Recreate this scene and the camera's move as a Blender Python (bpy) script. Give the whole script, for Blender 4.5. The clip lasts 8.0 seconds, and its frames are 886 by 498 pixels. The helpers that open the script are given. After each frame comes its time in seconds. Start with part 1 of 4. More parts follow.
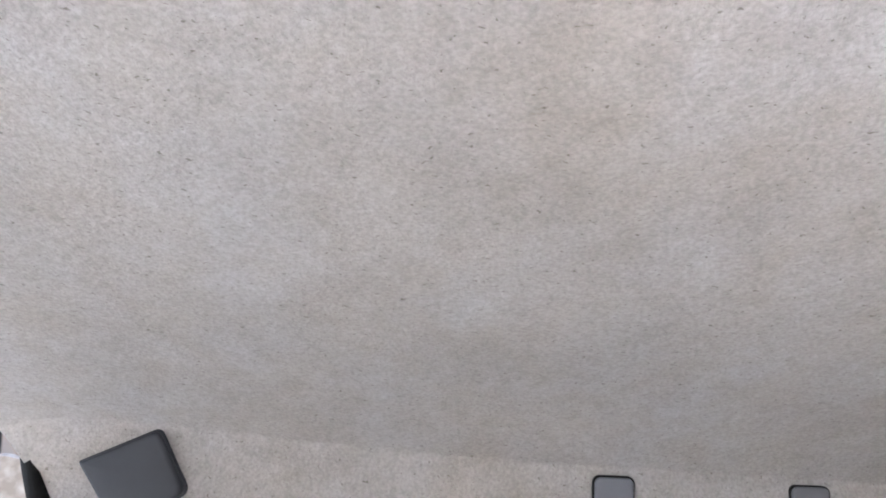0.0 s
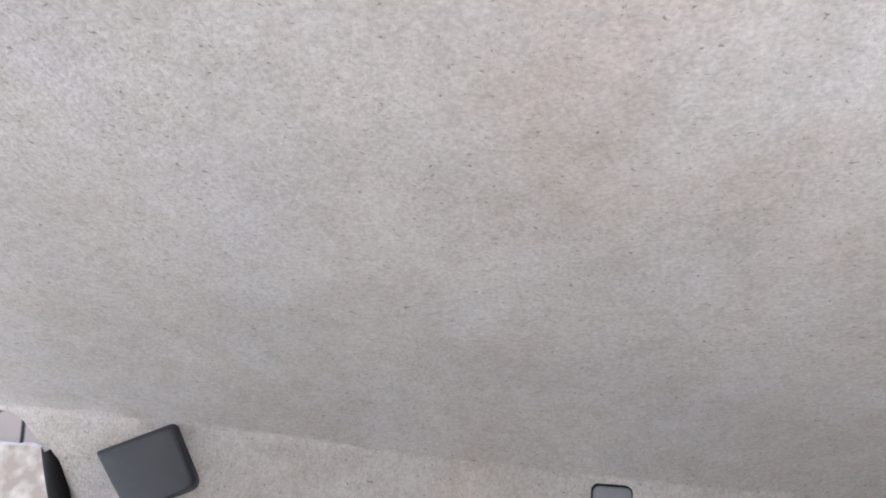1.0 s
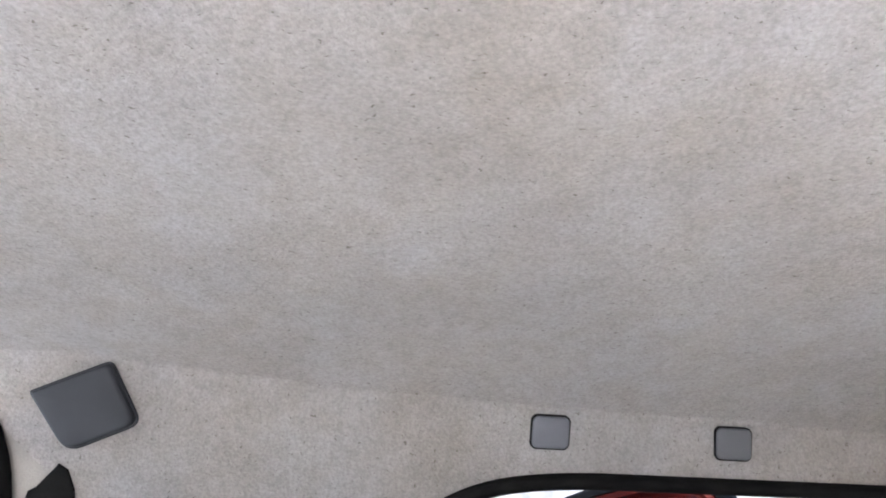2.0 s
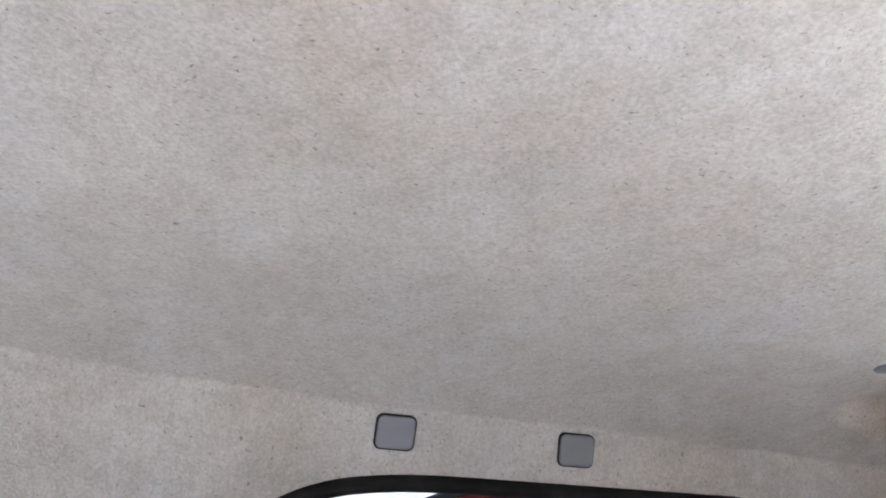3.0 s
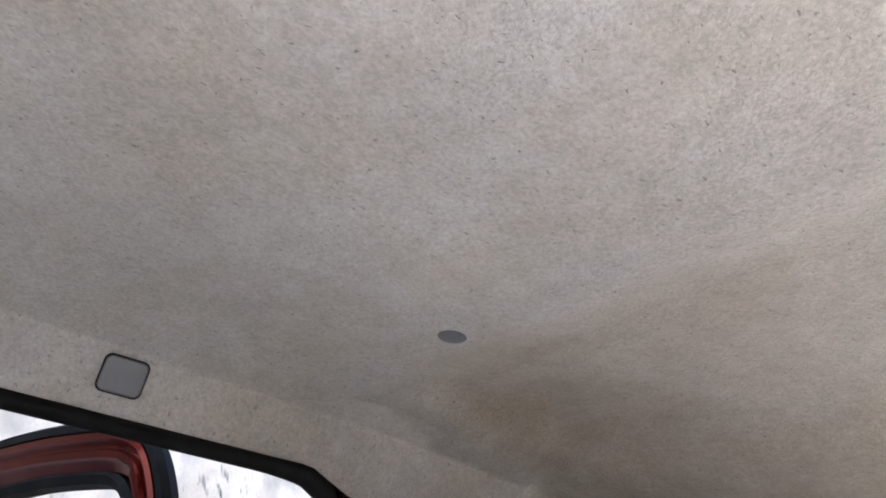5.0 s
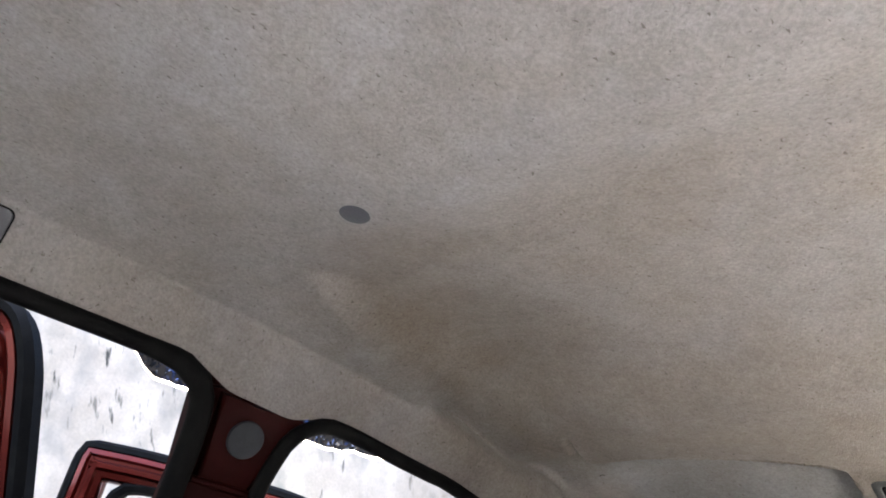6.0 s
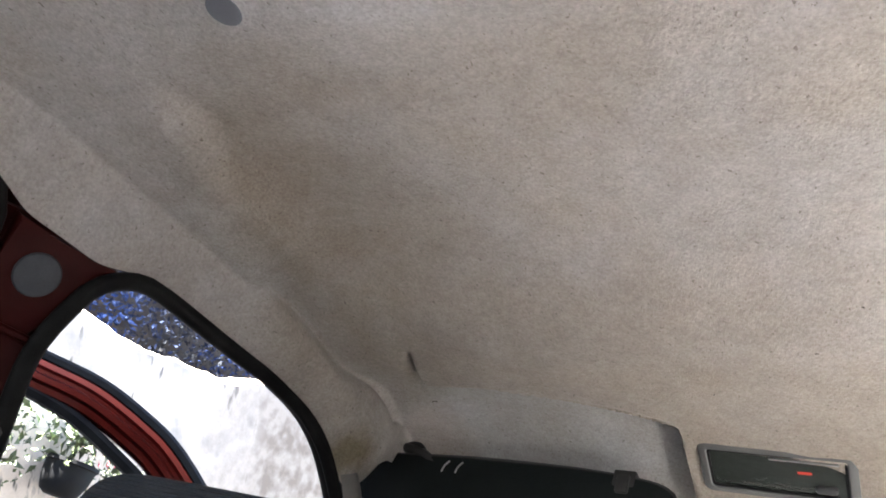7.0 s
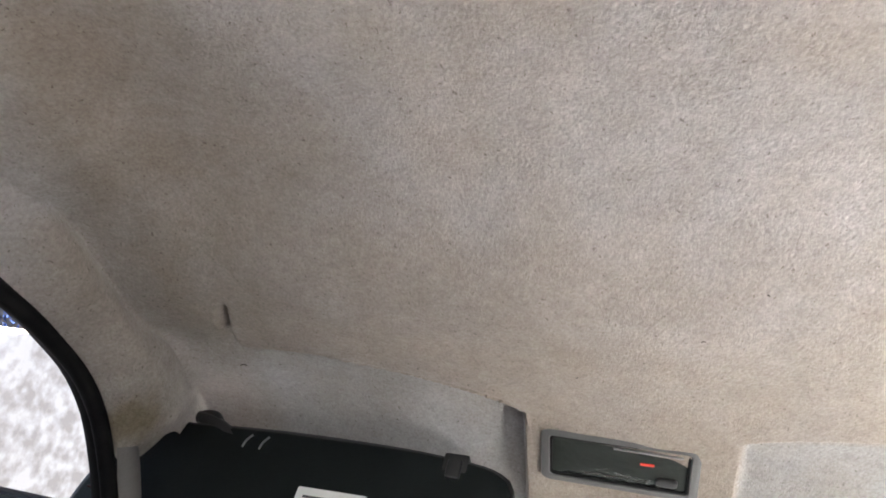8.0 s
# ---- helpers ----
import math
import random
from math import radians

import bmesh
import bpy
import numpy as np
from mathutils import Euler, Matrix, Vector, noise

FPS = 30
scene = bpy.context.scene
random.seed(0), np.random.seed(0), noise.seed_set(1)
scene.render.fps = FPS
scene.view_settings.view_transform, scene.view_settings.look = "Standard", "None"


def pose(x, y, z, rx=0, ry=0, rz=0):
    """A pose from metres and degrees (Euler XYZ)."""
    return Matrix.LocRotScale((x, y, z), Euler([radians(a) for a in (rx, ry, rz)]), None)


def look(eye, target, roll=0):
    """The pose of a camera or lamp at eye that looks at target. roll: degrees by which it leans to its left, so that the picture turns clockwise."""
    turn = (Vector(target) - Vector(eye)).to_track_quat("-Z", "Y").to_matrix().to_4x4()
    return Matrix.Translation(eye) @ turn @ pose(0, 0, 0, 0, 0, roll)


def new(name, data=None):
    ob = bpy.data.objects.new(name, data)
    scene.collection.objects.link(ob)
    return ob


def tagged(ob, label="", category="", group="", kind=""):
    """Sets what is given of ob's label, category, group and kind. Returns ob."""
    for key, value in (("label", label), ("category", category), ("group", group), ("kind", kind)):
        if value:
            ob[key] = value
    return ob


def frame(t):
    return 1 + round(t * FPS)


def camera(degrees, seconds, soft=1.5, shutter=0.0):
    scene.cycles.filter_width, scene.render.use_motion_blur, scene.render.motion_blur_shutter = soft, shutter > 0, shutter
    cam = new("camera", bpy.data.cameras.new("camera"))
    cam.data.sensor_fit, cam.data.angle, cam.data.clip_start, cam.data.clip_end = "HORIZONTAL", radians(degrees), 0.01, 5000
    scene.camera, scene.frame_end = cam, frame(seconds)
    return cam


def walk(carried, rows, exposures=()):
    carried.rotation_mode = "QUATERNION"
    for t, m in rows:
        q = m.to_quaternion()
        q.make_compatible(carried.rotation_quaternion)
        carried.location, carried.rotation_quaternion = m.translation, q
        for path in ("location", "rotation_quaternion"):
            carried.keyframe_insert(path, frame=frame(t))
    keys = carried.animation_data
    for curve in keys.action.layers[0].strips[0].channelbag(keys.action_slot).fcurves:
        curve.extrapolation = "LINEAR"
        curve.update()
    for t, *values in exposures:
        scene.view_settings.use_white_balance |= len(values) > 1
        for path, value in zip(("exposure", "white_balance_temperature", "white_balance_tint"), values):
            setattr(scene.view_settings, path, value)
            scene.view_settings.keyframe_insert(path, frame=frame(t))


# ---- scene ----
from mathutils.bvhtree import BVHTree

cam = camera(60.6, 8.0, soft=1.8)
PATH = [
    (0, (0.247, -0.678, 1.124), (-1.421, -0.525, 2.217), 2.1),
    (0.5, (0.247, -0.671, 1.13), (-1.416, -0.569, 2.236), 4.1),
    (1, (0.269, -0.667, 1.117), (-1.399, -0.573, 2.216), 4.8),
    (1.2, (0.275, -0.674, 1.13), (-1.431, -0.554, 2.167), 4.1),
    (2.3, (0.265, -0.662, 1.131), (-1.478, -0.363, 2.065), 2.8),
    (2.5, (0.266, -0.657, 1.125), (-1.462, -0.31, 2.073), 3.2),
    (3, (0.252, -0.628, 1.136), (-1.426, -0.091, 2.083), 1.9),
    (3.5, (0.243, -0.601, 1.139), (-1.354, 0.126, 2.1), 0.6),
    (4, (0.247, -0.565, 1.135), (-1.231, 0.357, 2.118), -0.2),
    (5.3, (0.233, -0.356, 1.105), (-1.182, 0.621, 2.125), 9.5),
    (5.5, (0.226, -0.346, 1.098), (-1.161, 0.674, 2.116), 10.1),
    (6, (0.198, -0.322, 1.08), (-1.144, 0.795, 2.055), 11.6),
    (6.3, (0.192, -0.305, 1.069), (-1.109, 0.856, 2.049), 12.9),
    (6.5, (0.179, -0.285, 1.077), (-1.082, 0.927, 2.048), 14.4),
    (6.8, (0.157, -0.257, 1.068), (-0.989, 1.056, 2.049), 16.1),
    (7, (0.133, -0.241, 1.061), (-0.948, 1.149, 2.009), 17.6),
    (7.2, (0.106, -0.208, 1.064), (-0.894, 1.247, 2.003), 18.1),
    (7.5, (0.063, -0.172, 1.081), (-0.76, 1.367, 2.057), 17.2),
    (7.7, (0.034, -0.154, 1.093), (-0.649, 1.437, 2.095), 15.9),
    (8, (0.019, -0.16, 1.087), (-0.543, 1.465, 2.109), 14.9),
]
walk(cam, [(t, look(eye, target, roll)) for t, eye, target, roll in PATH], [(0.0, 5.28, 6150, 11), (4.1, 5.33, 6150, 10), (5.4, 4.82, 6400, 10), (6.8, 5.12, 6350, 10), (8.0, 5.32, 6250, 10)])

# ---- light ----
SUN_EL, SUN_AZ = radians(62), radians(195)      # high, behind the car and the yard wall
world = bpy.data.worlds.new("sky")
scene.world = world
world.use_nodes = True
wn = world.node_tree
sky = wn.nodes.new("ShaderNodeTexSky")
sky.sky_type, sky.sun_disc = "NISHITA", False
sky.sun_elevation, sky.sun_rotation = SUN_EL, SUN_AZ
wn.links.new(sky.outputs[0], wn.nodes["Background"].inputs[0])
wn.nodes["Background"].inputs[1].default_value = 0.05
sun = new("sun", bpy.data.lights.new("sun", "SUN"))
sun.data.energy, sun.data.angle, sun.data.color = 5.0, radians(0.6), (1.0, 0.97, 0.92)
sun_dir = Vector((math.sin(SUN_AZ) * math.cos(SUN_EL), math.cos(SUN_AZ) * math.cos(SUN_EL), math.sin(SUN_EL)))
sun.matrix_world = look(sun_dir * 20, (0, 0, 0))


# ---- materials ----
def mat(name, base, rough=0.6, metal=0.0, second=None, scale=6.0, grain=0.0, grain_scale=400.0, bump=0.0, bump_scale=200.0,
        mix=(0.35, 0.65), coat=0.0, stretch=None, island=0.0, sheen=0.0, spec=0.5):
    """A procedural surface: large stains between base and second, fine grain, and fine relief."""
    m = bpy.data.materials.new(name)
    m.use_nodes = True
    nt = m.node_tree
    b = nt.nodes["Principled BSDF"]
    b.inputs["Roughness"].default_value, b.inputs["Metallic"].default_value = rough, metal
    b.inputs["Coat Weight"].default_value = coat
    b.inputs["Specular IOR Level"].default_value = spec
    b.inputs["Coat Roughness"].default_value = 0.06
    b.inputs["Sheen Weight"].default_value = sheen
    tc = nt.nodes.new("ShaderNodeTexCoord")
    vec = tc.outputs["Object"]
    if stretch:
        mp = nt.nodes.new("ShaderNodeMapping")
        mp.inputs["Scale"].default_value = stretch
        nt.links.new(vec, mp.inputs["Vector"])
        vec = mp.outputs["Vector"]
    n1 = nt.nodes.new("ShaderNodeTexNoise")
    n1.inputs["Scale"].default_value, n1.inputs["Detail"].default_value = scale, 5.0
    nt.links.new(vec, n1.inputs["Vector"])
    ramp = nt.nodes.new("ShaderNodeValToRGB")
    ramp.color_ramp.elements[0].position, ramp.color_ramp.elements[1].position = mix
    ramp.color_ramp.elements[0].color = (*base, 1)
    ramp.color_ramp.elements[1].color = (*(second or [c * 0.82 for c in base]), 1)
    nt.links.new(n1.outputs["Fac"], ramp.inputs["Fac"])
    col = ramp.outputs["Color"]
    if grain:
        n2 = nt.nodes.new("ShaderNodeTexNoise")
        n2.inputs["Scale"].default_value, n2.inputs["Detail"].default_value = grain_scale, 3.0
        nt.links.new(vec, n2.inputs["Vector"])
        mr = nt.nodes.new("ShaderNodeMapRange")
        mr.inputs["From Min"].default_value, mr.inputs["From Max"].default_value = 0.3, 0.7
        mr.inputs["To Min"].default_value, mr.inputs["To Max"].default_value = 1 - grain, 1 + grain
        nt.links.new(n2.outputs["Fac"], mr.inputs["Value"])
        mul = nt.nodes.new("ShaderNodeVectorMath")
        mul.operation = "SCALE"
        nt.links.new(col, mul.inputs[0])
        nt.links.new(mr.outputs[0], mul.inputs["Scale"])
        col = mul.outputs[0]
    if island:
        geo = nt.nodes.new("ShaderNodeNewGeometry")
        mr2 = nt.nodes.new("ShaderNodeMapRange")
        mr2.inputs["To Min"].default_value, mr2.inputs["To Max"].default_value = 1 - island, 1 + island
        nt.links.new(geo.outputs["Random Per Island"], mr2.inputs["Value"])
        mul2 = nt.nodes.new("ShaderNodeVectorMath")
        mul2.operation = "SCALE"
        nt.links.new(col, mul2.inputs[0])
        nt.links.new(mr2.outputs[0], mul2.inputs["Scale"])
        col = mul2.outputs[0]
    nt.links.new(col, b.inputs["Base Color"])
    if bump:
        n3 = nt.nodes.new("ShaderNodeTexNoise")
        n3.inputs["Scale"].default_value, n3.inputs["Detail"].default_value = bump_scale, 4.0
        nt.links.new(vec, n3.inputs["Vector"])
        bp = nt.nodes.new("ShaderNodeBump")
        bp.inputs["Strength"].default_value, bp.inputs["Distance"].default_value = bump, 0.002
        nt.links.new(n3.outputs["Fac"], bp.inputs["Height"])
        nt.links.new(bp.outputs[0], b.inputs["Normal"])
    return m


def felt(name):
    """Brushed needle-felt roof lining: matted fibres, a coarse nap, faint warm and cool stains."""
    m = bpy.data.materials.new(name)
    m.use_nodes = True
    nt = m.node_tree
    b = nt.nodes["Principled BSDF"]
    b.inputs["Roughness"].default_value = 0.95
    b.inputs["Specular IOR Level"].default_value = 0.1
    b.inputs["Sheen Weight"].default_value = 0.15
    tc = nt.nodes.new("ShaderNodeTexCoord")

    def noise_tex(scale, detail, stretch=(1, 1, 1), turn=0.0, rough=0.55, distort=0.0):
        mp = nt.nodes.new("ShaderNodeMapping")
        mp.inputs["Scale"].default_value = stretch
        mp.inputs["Rotation"].default_value = (0, 0, turn)
        nt.links.new(tc.outputs["Object"], mp.inputs["Vector"])
        n = nt.nodes.new("ShaderNodeTexNoise")
        n.inputs["Scale"].default_value, n.inputs["Detail"].default_value = scale, detail
        n.inputs["Roughness"].default_value, n.inputs["Distortion"].default_value = rough, distort
        nt.links.new(mp.outputs[0], n.inputs["Vector"])
        return n

    def ramp(src, a, c, ca, cc):
        r = nt.nodes.new("ShaderNodeValToRGB")
        r.color_ramp.elements[0].position, r.color_ramp.elements[1].position = a, c
        r.color_ramp.elements[0].color, r.color_ramp.elements[1].color = (*ca, 1), (*cc, 1)
        nt.links.new(src, r.inputs["Fac"])
        return r.outputs["Color"]

    def mul(a, c):
        x = nt.nodes.new("ShaderNodeMix")
        x.data_type, x.blend_type = "RGBA", "MULTIPLY"
        x.inputs["Factor"].default_value = 1.0
        nt.links.new(a, x.inputs[6]), nt.links.new(c, x.inputs[7])
        return x.outputs[2]

    stain = ramp(noise_tex(7, 4).outputs["Fac"], 0.38, 0.66, FELT_A, FELT_B)
    blotch = ramp(noise_tex(38, 3).outputs["Fac"], 0.35, 0.65, (0.95, 0.94, 0.93), (1.04, 1.04, 1.05))
    fibre = ramp(noise_tex(330, 3, (1.2, 1, 1), 0.3, 0.6, 0.2).outputs["Fac"], 0.33, 0.67, (0.86, 0.856, 0.852), (1.12, 1.12, 1.12))
    nap = ramp(noise_tex(130, 3, (1.15, 1, 1), -0.3, 0.6, 0.3).outputs["Fac"], 0.3, 0.6, (0.91, 0.905, 0.90), (1.04, 1.04, 1.04))
    pits = ramp(noise_tex(230, 2, (1.6, 1, 1), 0.5, 0.5, 0.6).outputs["Fac"], 0.26, 0.34, (0.52, 0.50, 0.47), (1, 1, 1))
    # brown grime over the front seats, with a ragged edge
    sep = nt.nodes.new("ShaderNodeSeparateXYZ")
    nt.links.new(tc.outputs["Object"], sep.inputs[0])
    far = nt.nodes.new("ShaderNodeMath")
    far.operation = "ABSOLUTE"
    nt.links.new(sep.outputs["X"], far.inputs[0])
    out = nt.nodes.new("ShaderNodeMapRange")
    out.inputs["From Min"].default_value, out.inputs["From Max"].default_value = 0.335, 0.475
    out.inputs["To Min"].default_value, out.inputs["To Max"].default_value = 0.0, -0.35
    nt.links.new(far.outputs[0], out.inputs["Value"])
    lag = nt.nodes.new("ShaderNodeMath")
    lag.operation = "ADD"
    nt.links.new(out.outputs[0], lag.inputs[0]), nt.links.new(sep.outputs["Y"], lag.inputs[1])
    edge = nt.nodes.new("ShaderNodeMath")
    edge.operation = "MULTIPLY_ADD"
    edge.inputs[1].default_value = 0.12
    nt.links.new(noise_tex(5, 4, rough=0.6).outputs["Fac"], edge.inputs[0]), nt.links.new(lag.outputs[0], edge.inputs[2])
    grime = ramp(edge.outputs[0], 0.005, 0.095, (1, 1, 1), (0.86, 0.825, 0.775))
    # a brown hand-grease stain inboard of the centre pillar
    off = nt.nodes.new("ShaderNodeMapping")
    off.inputs["Location"].default_value, off.inputs["Rotation"].default_value, off.inputs["Scale"].default_value = (0.464, -0.096, 0.0), (0, 0, 0), (1.3, 0.6, 0.0)
    nt.links.new(tc.outputs["Object"], off.inputs["Vector"])
    dist = nt.nodes.new("ShaderNodeVectorMath")
    dist.operation = "LENGTH"
    nt.links.new(off.outputs[0], dist.inputs[0])
    wob = nt.nodes.new("ShaderNodeMath")
    wob.operation = "MULTIPLY_ADD"
    wob.inputs[1].default_value = 0.22
    nt.links.new(noise_tex(9, 4, rough=0.6).outputs["Fac"], wob.inputs[0]), nt.links.new(dist.outputs["Value"], wob.inputs[2])
    grease_shade = ramp(wob.outputs[0], 0.12, 0.36, (0.68, 0.63, 0.575), (1, 1, 1))
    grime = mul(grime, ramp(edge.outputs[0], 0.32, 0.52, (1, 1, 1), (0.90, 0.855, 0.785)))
    # where the visors covered it the felt stayed clean
    reach = nt.nodes.new("ShaderNodeMath")
    reach.operation = "MULTIPLY_ADD"
    reach.inputs[1].default_value = 0.26
    nt.links.new(far.outputs[0], reach.inputs[0]), nt.links.new(sep.outputs["Y"], reach.inputs[2])
    clean = nt.nodes.new("ShaderNodeMapRange")
    clean.inputs["From Min"].default_value, clean.inputs["From Max"].default_value = 0.553, 0.563
    nt.links.new(reach.outputs[0], clean.inputs["Value"])
    inner = nt.nodes.new("ShaderNodeMapRange")
    inner.inputs["From Min"].default_value, inner.inputs["From Max"].default_value = 0.098, 0.104
    nt.links.new(far.outputs[0], inner.inputs["Value"])
    outer = nt.nodes.new("ShaderNodeMapRange")
    outer.inputs["From Min"].default_value, outer.inputs["From Max"].default_value = 0.44, 0.38
    nt.links.new(far.outputs[0], outer.inputs["Value"])
    shield = nt.nodes.new("ShaderNodeMath")
    shield.operation = "MULTIPLY"
    nt.links.new(clean.outputs[0], shield.inputs[0]), nt.links.new(inner.outputs[0], shield.inputs[1])
    shield2 = nt.nodes.new("ShaderNodeMath")
    shield2.operation = "MULTIPLY"
    nt.links.new(shield.outputs[0], shield2.inputs[0]), nt.links.new(outer.outputs[0], shield2.inputs[1])
    spared = nt.nodes.new("ShaderNodeMix")
    spared.data_type = "RGBA"
    spared.inputs[7].default_value = (0.80, 0.81, 0.785, 1)
    nt.links.new(shield2.outputs[0], spared.inputs["Factor"])
    nt.links.new(grime, spared.inputs[6])
    grime = spared.outputs[2]
    tint = ramp(noise_tex(11, 3).outputs["Fac"], 0.36, 0.64, (1.015, 0.998, 0.978), (0.99, 0.995, 1.012))
    # a dark grease mark low on the rail beside the front pillar
    low = nt.nodes.new("ShaderNodeVectorMath")
    low.operation = "DISTANCE"
    low.inputs[1].default_value = (-0.466, 0.478, 1.262)
    nt.links.new(tc.outputs["Object"], low.inputs[0])
    rough_edge = nt.nodes.new("ShaderNodeMath")
    rough_edge.operation = "MULTIPLY_ADD"
    rough_edge.inputs[1].default_value = 0.04
    nt.links.new(noise_tex(30, 4, rough=0.6).outputs["Fac"], rough_edge.inputs[0]), nt.links.new(low.outputs["Value"], rough_edge.inputs[2])
    grease_shade = mul(grease_shade, ramp(rough_edge.outputs[0], 0.035, 0.065, (0.58, 0.54, 0.42), (1, 1, 1)))
    # grime and the crease's own shade, both coloured into the lining along the padded rail
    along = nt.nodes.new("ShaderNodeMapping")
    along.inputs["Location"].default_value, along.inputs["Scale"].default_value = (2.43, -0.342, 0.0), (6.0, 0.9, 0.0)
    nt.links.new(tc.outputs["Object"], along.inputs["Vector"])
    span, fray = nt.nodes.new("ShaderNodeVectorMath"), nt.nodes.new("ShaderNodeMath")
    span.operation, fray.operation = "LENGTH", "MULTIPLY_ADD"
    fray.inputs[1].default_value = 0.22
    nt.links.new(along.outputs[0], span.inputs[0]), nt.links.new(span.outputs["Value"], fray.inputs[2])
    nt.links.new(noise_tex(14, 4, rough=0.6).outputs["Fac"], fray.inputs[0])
    grease_shade = mul(grease_shade, ramp(fray.outputs[0], 0.13, 0.36, (0.82, 0.79, 0.75), (1, 1, 1)))
    mottle = ramp(noise_tex(17, 5, (1, 1.3, 1), 0.2, 0.65, 0.4).outputs["Fac"], 0.36, 0.68, (0.97, 0.96, 0.95), (1.02, 1.02, 1.03))
    nt.links.new(mul(mul(mul(mul(mul(mul(stain, blotch), fibre), nap), pits), mul(grime, grease_shade)), mul(mottle, tint)), b.inputs["Base Color"])
    h1, h2 = noise_tex(360, 4, (1.2, 1, 1), 0.3, 0.6, 0.2), noise_tex(150, 3, (1.15, 1, 1), -0.3, 0.55, 0.3)
    add = nt.nodes.new("ShaderNodeMath")
    add.operation = "MULTIPLY_ADD"
    add.inputs[1].default_value = 0.8
    nt.links.new(h2.outputs["Fac"], add.inputs[0]), nt.links.new(h1.outputs["Fac"], add.inputs[2])
    bp = nt.nodes.new("ShaderNodeBump")
    bp.inputs["Strength"].default_value, bp.inputs["Distance"].default_value = 0.43, 0.003
    nt.links.new(add.outputs[0], bp.inputs["Height"])
    nt.links.new(bp.outputs[0], b.inputs["Normal"])
    return m


def glass(name, tint=(1, 1, 1), rough=0.0):
    m = bpy.data.materials.new(name)
    m.use_nodes = True
    b = m.node_tree.nodes["Principled BSDF"]
    b.inputs["Base Color"].default_value = (*tint, 1)
    b.inputs["Transmission Weight"].default_value, b.inputs["Roughness"].default_value = 1.0, rough
    b.inputs["IOR"].default_value = 1.45
    return m


FELT_A, FELT_B = (0.465, 0.45, 0.44), (0.52, 0.515, 0.522)
FELT = felt("roof_felt")
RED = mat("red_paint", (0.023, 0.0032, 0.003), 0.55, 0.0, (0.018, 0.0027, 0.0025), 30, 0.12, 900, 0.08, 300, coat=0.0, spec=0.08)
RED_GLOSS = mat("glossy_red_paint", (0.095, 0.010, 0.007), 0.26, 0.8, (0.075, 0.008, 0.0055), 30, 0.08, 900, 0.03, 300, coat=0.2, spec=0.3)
RUBBER = mat("black_rubber", (0.005, 0.005, 0.0055), 0.6, second=(0.009, 0.009, 0.009), scale=40, grain=0.1, bump=0.25, bump_scale=500, spec=0.05)
GREY_PLASTIC = mat("grey_plastic", (0.085, 0.091, 0.112), 0.5, second=(0.097, 0.104, 0.126), scale=25, grain=0.06, grain_scale=900, bump=0.25, bump_scale=1400)
MID_PLASTIC = mat("mid_grey_plastic", (0.072, 0.076, 0.09), 0.5, second=(0.082, 0.087, 0.102), scale=25, grain=0.06, grain_scale=900, bump=0.25, bump_scale=1400)
DARK_PLASTIC = mat("dark_grey_plastic", (0.021, 0.0235, 0.031), 0.55, second=(0.025, 0.028, 0.036), scale=25, grain=0.06, grain_scale=900, bump=0.25, bump_scale=1400, spec=0.3)
PALE_PLASTIC = mat("lamp_grey_plastic", (0.062, 0.062, 0.06), 0.5, second=(0.072, 0.072, 0.07), scale=30, grain=0.05, bump=0.15, bump_scale=1200)
TRIM_PLASTIC = mat("pale_trim_plastic", (0.25, 0.24, 0.235), 0.6, second=(0.21, 0.20, 0.195), scale=12, grain=0.05, bump=0.3, bump_scale=900)
PALE_TRIM = mat("pale_rear_trim", (0.40, 0.385, 0.37), 0.7, second=(0.35, 0.335, 0.32), scale=12, grain=0.06, bump=0.3, bump_scale=700)
BLACK_VINYL = mat("black_vinyl", (0.006, 0.008, 0.0082), 0.7, second=(0.009, 0.0115, 0.0118), scale=14, grain=0.08, bump=0.4, bump_scale=700, spec=0.12)
BLACK_PLASTIC = mat("black_plastic", (0.015, 0.015, 0.016), 0.4, second=(0.022, 0.022, 0.022), scale=30, grain=0.08, bump=0.2, bump_scale=900)
PLUG = mat("dark_plug", (0.026, 0.029, 0.036), 0.65, second=(0.036, 0.039, 0.047), scale=60, grain=0.1, bump=0.2, bump_scale=600, spec=0.25)
PAPER = mat("white_paper", (0.75, 0.75, 0.74), 0.7, second=(0.68, 0.68, 0.66), scale=30)
METAL = mat("steel", (0.5, 0.5, 0.5), 0.3, 1.0, (0.4, 0.4, 0.4), 40)
SILVER = mat("lamp_reflector", (0.045, 0.05, 0.046), 0.35, 0.3, (0.02, 0.022, 0.02), 60, bump=0.4, bump_scale=70)
LENS = glass("smoked_lens", (0.024, 0.027, 0.024), 0.2)
LENS.node_tree.nodes["Principled BSDF"].inputs["Transmission Weight"].default_value = 0.0
lw = LENS.node_tree
ln, lb = lw.nodes.new("ShaderNodeTexNoise"), lw.nodes.new("ShaderNodeBump")
ln.inputs["Scale"].default_value = 9.0
lb.inputs["Strength"].default_value, lb.inputs["Distance"].default_value = 0.22, 0.006
lw.links.new(ln.outputs["Fac"], lb.inputs["Height"])
lw.links.new(lb.outputs[0], lw.nodes["Principled BSDF"].inputs["Normal"])
PANE = glass("window_glass", (0.95, 0.97, 0.96))
RED_LENS = mat("red_plastic", (0.55, 0.05, 0.03), 0.3)
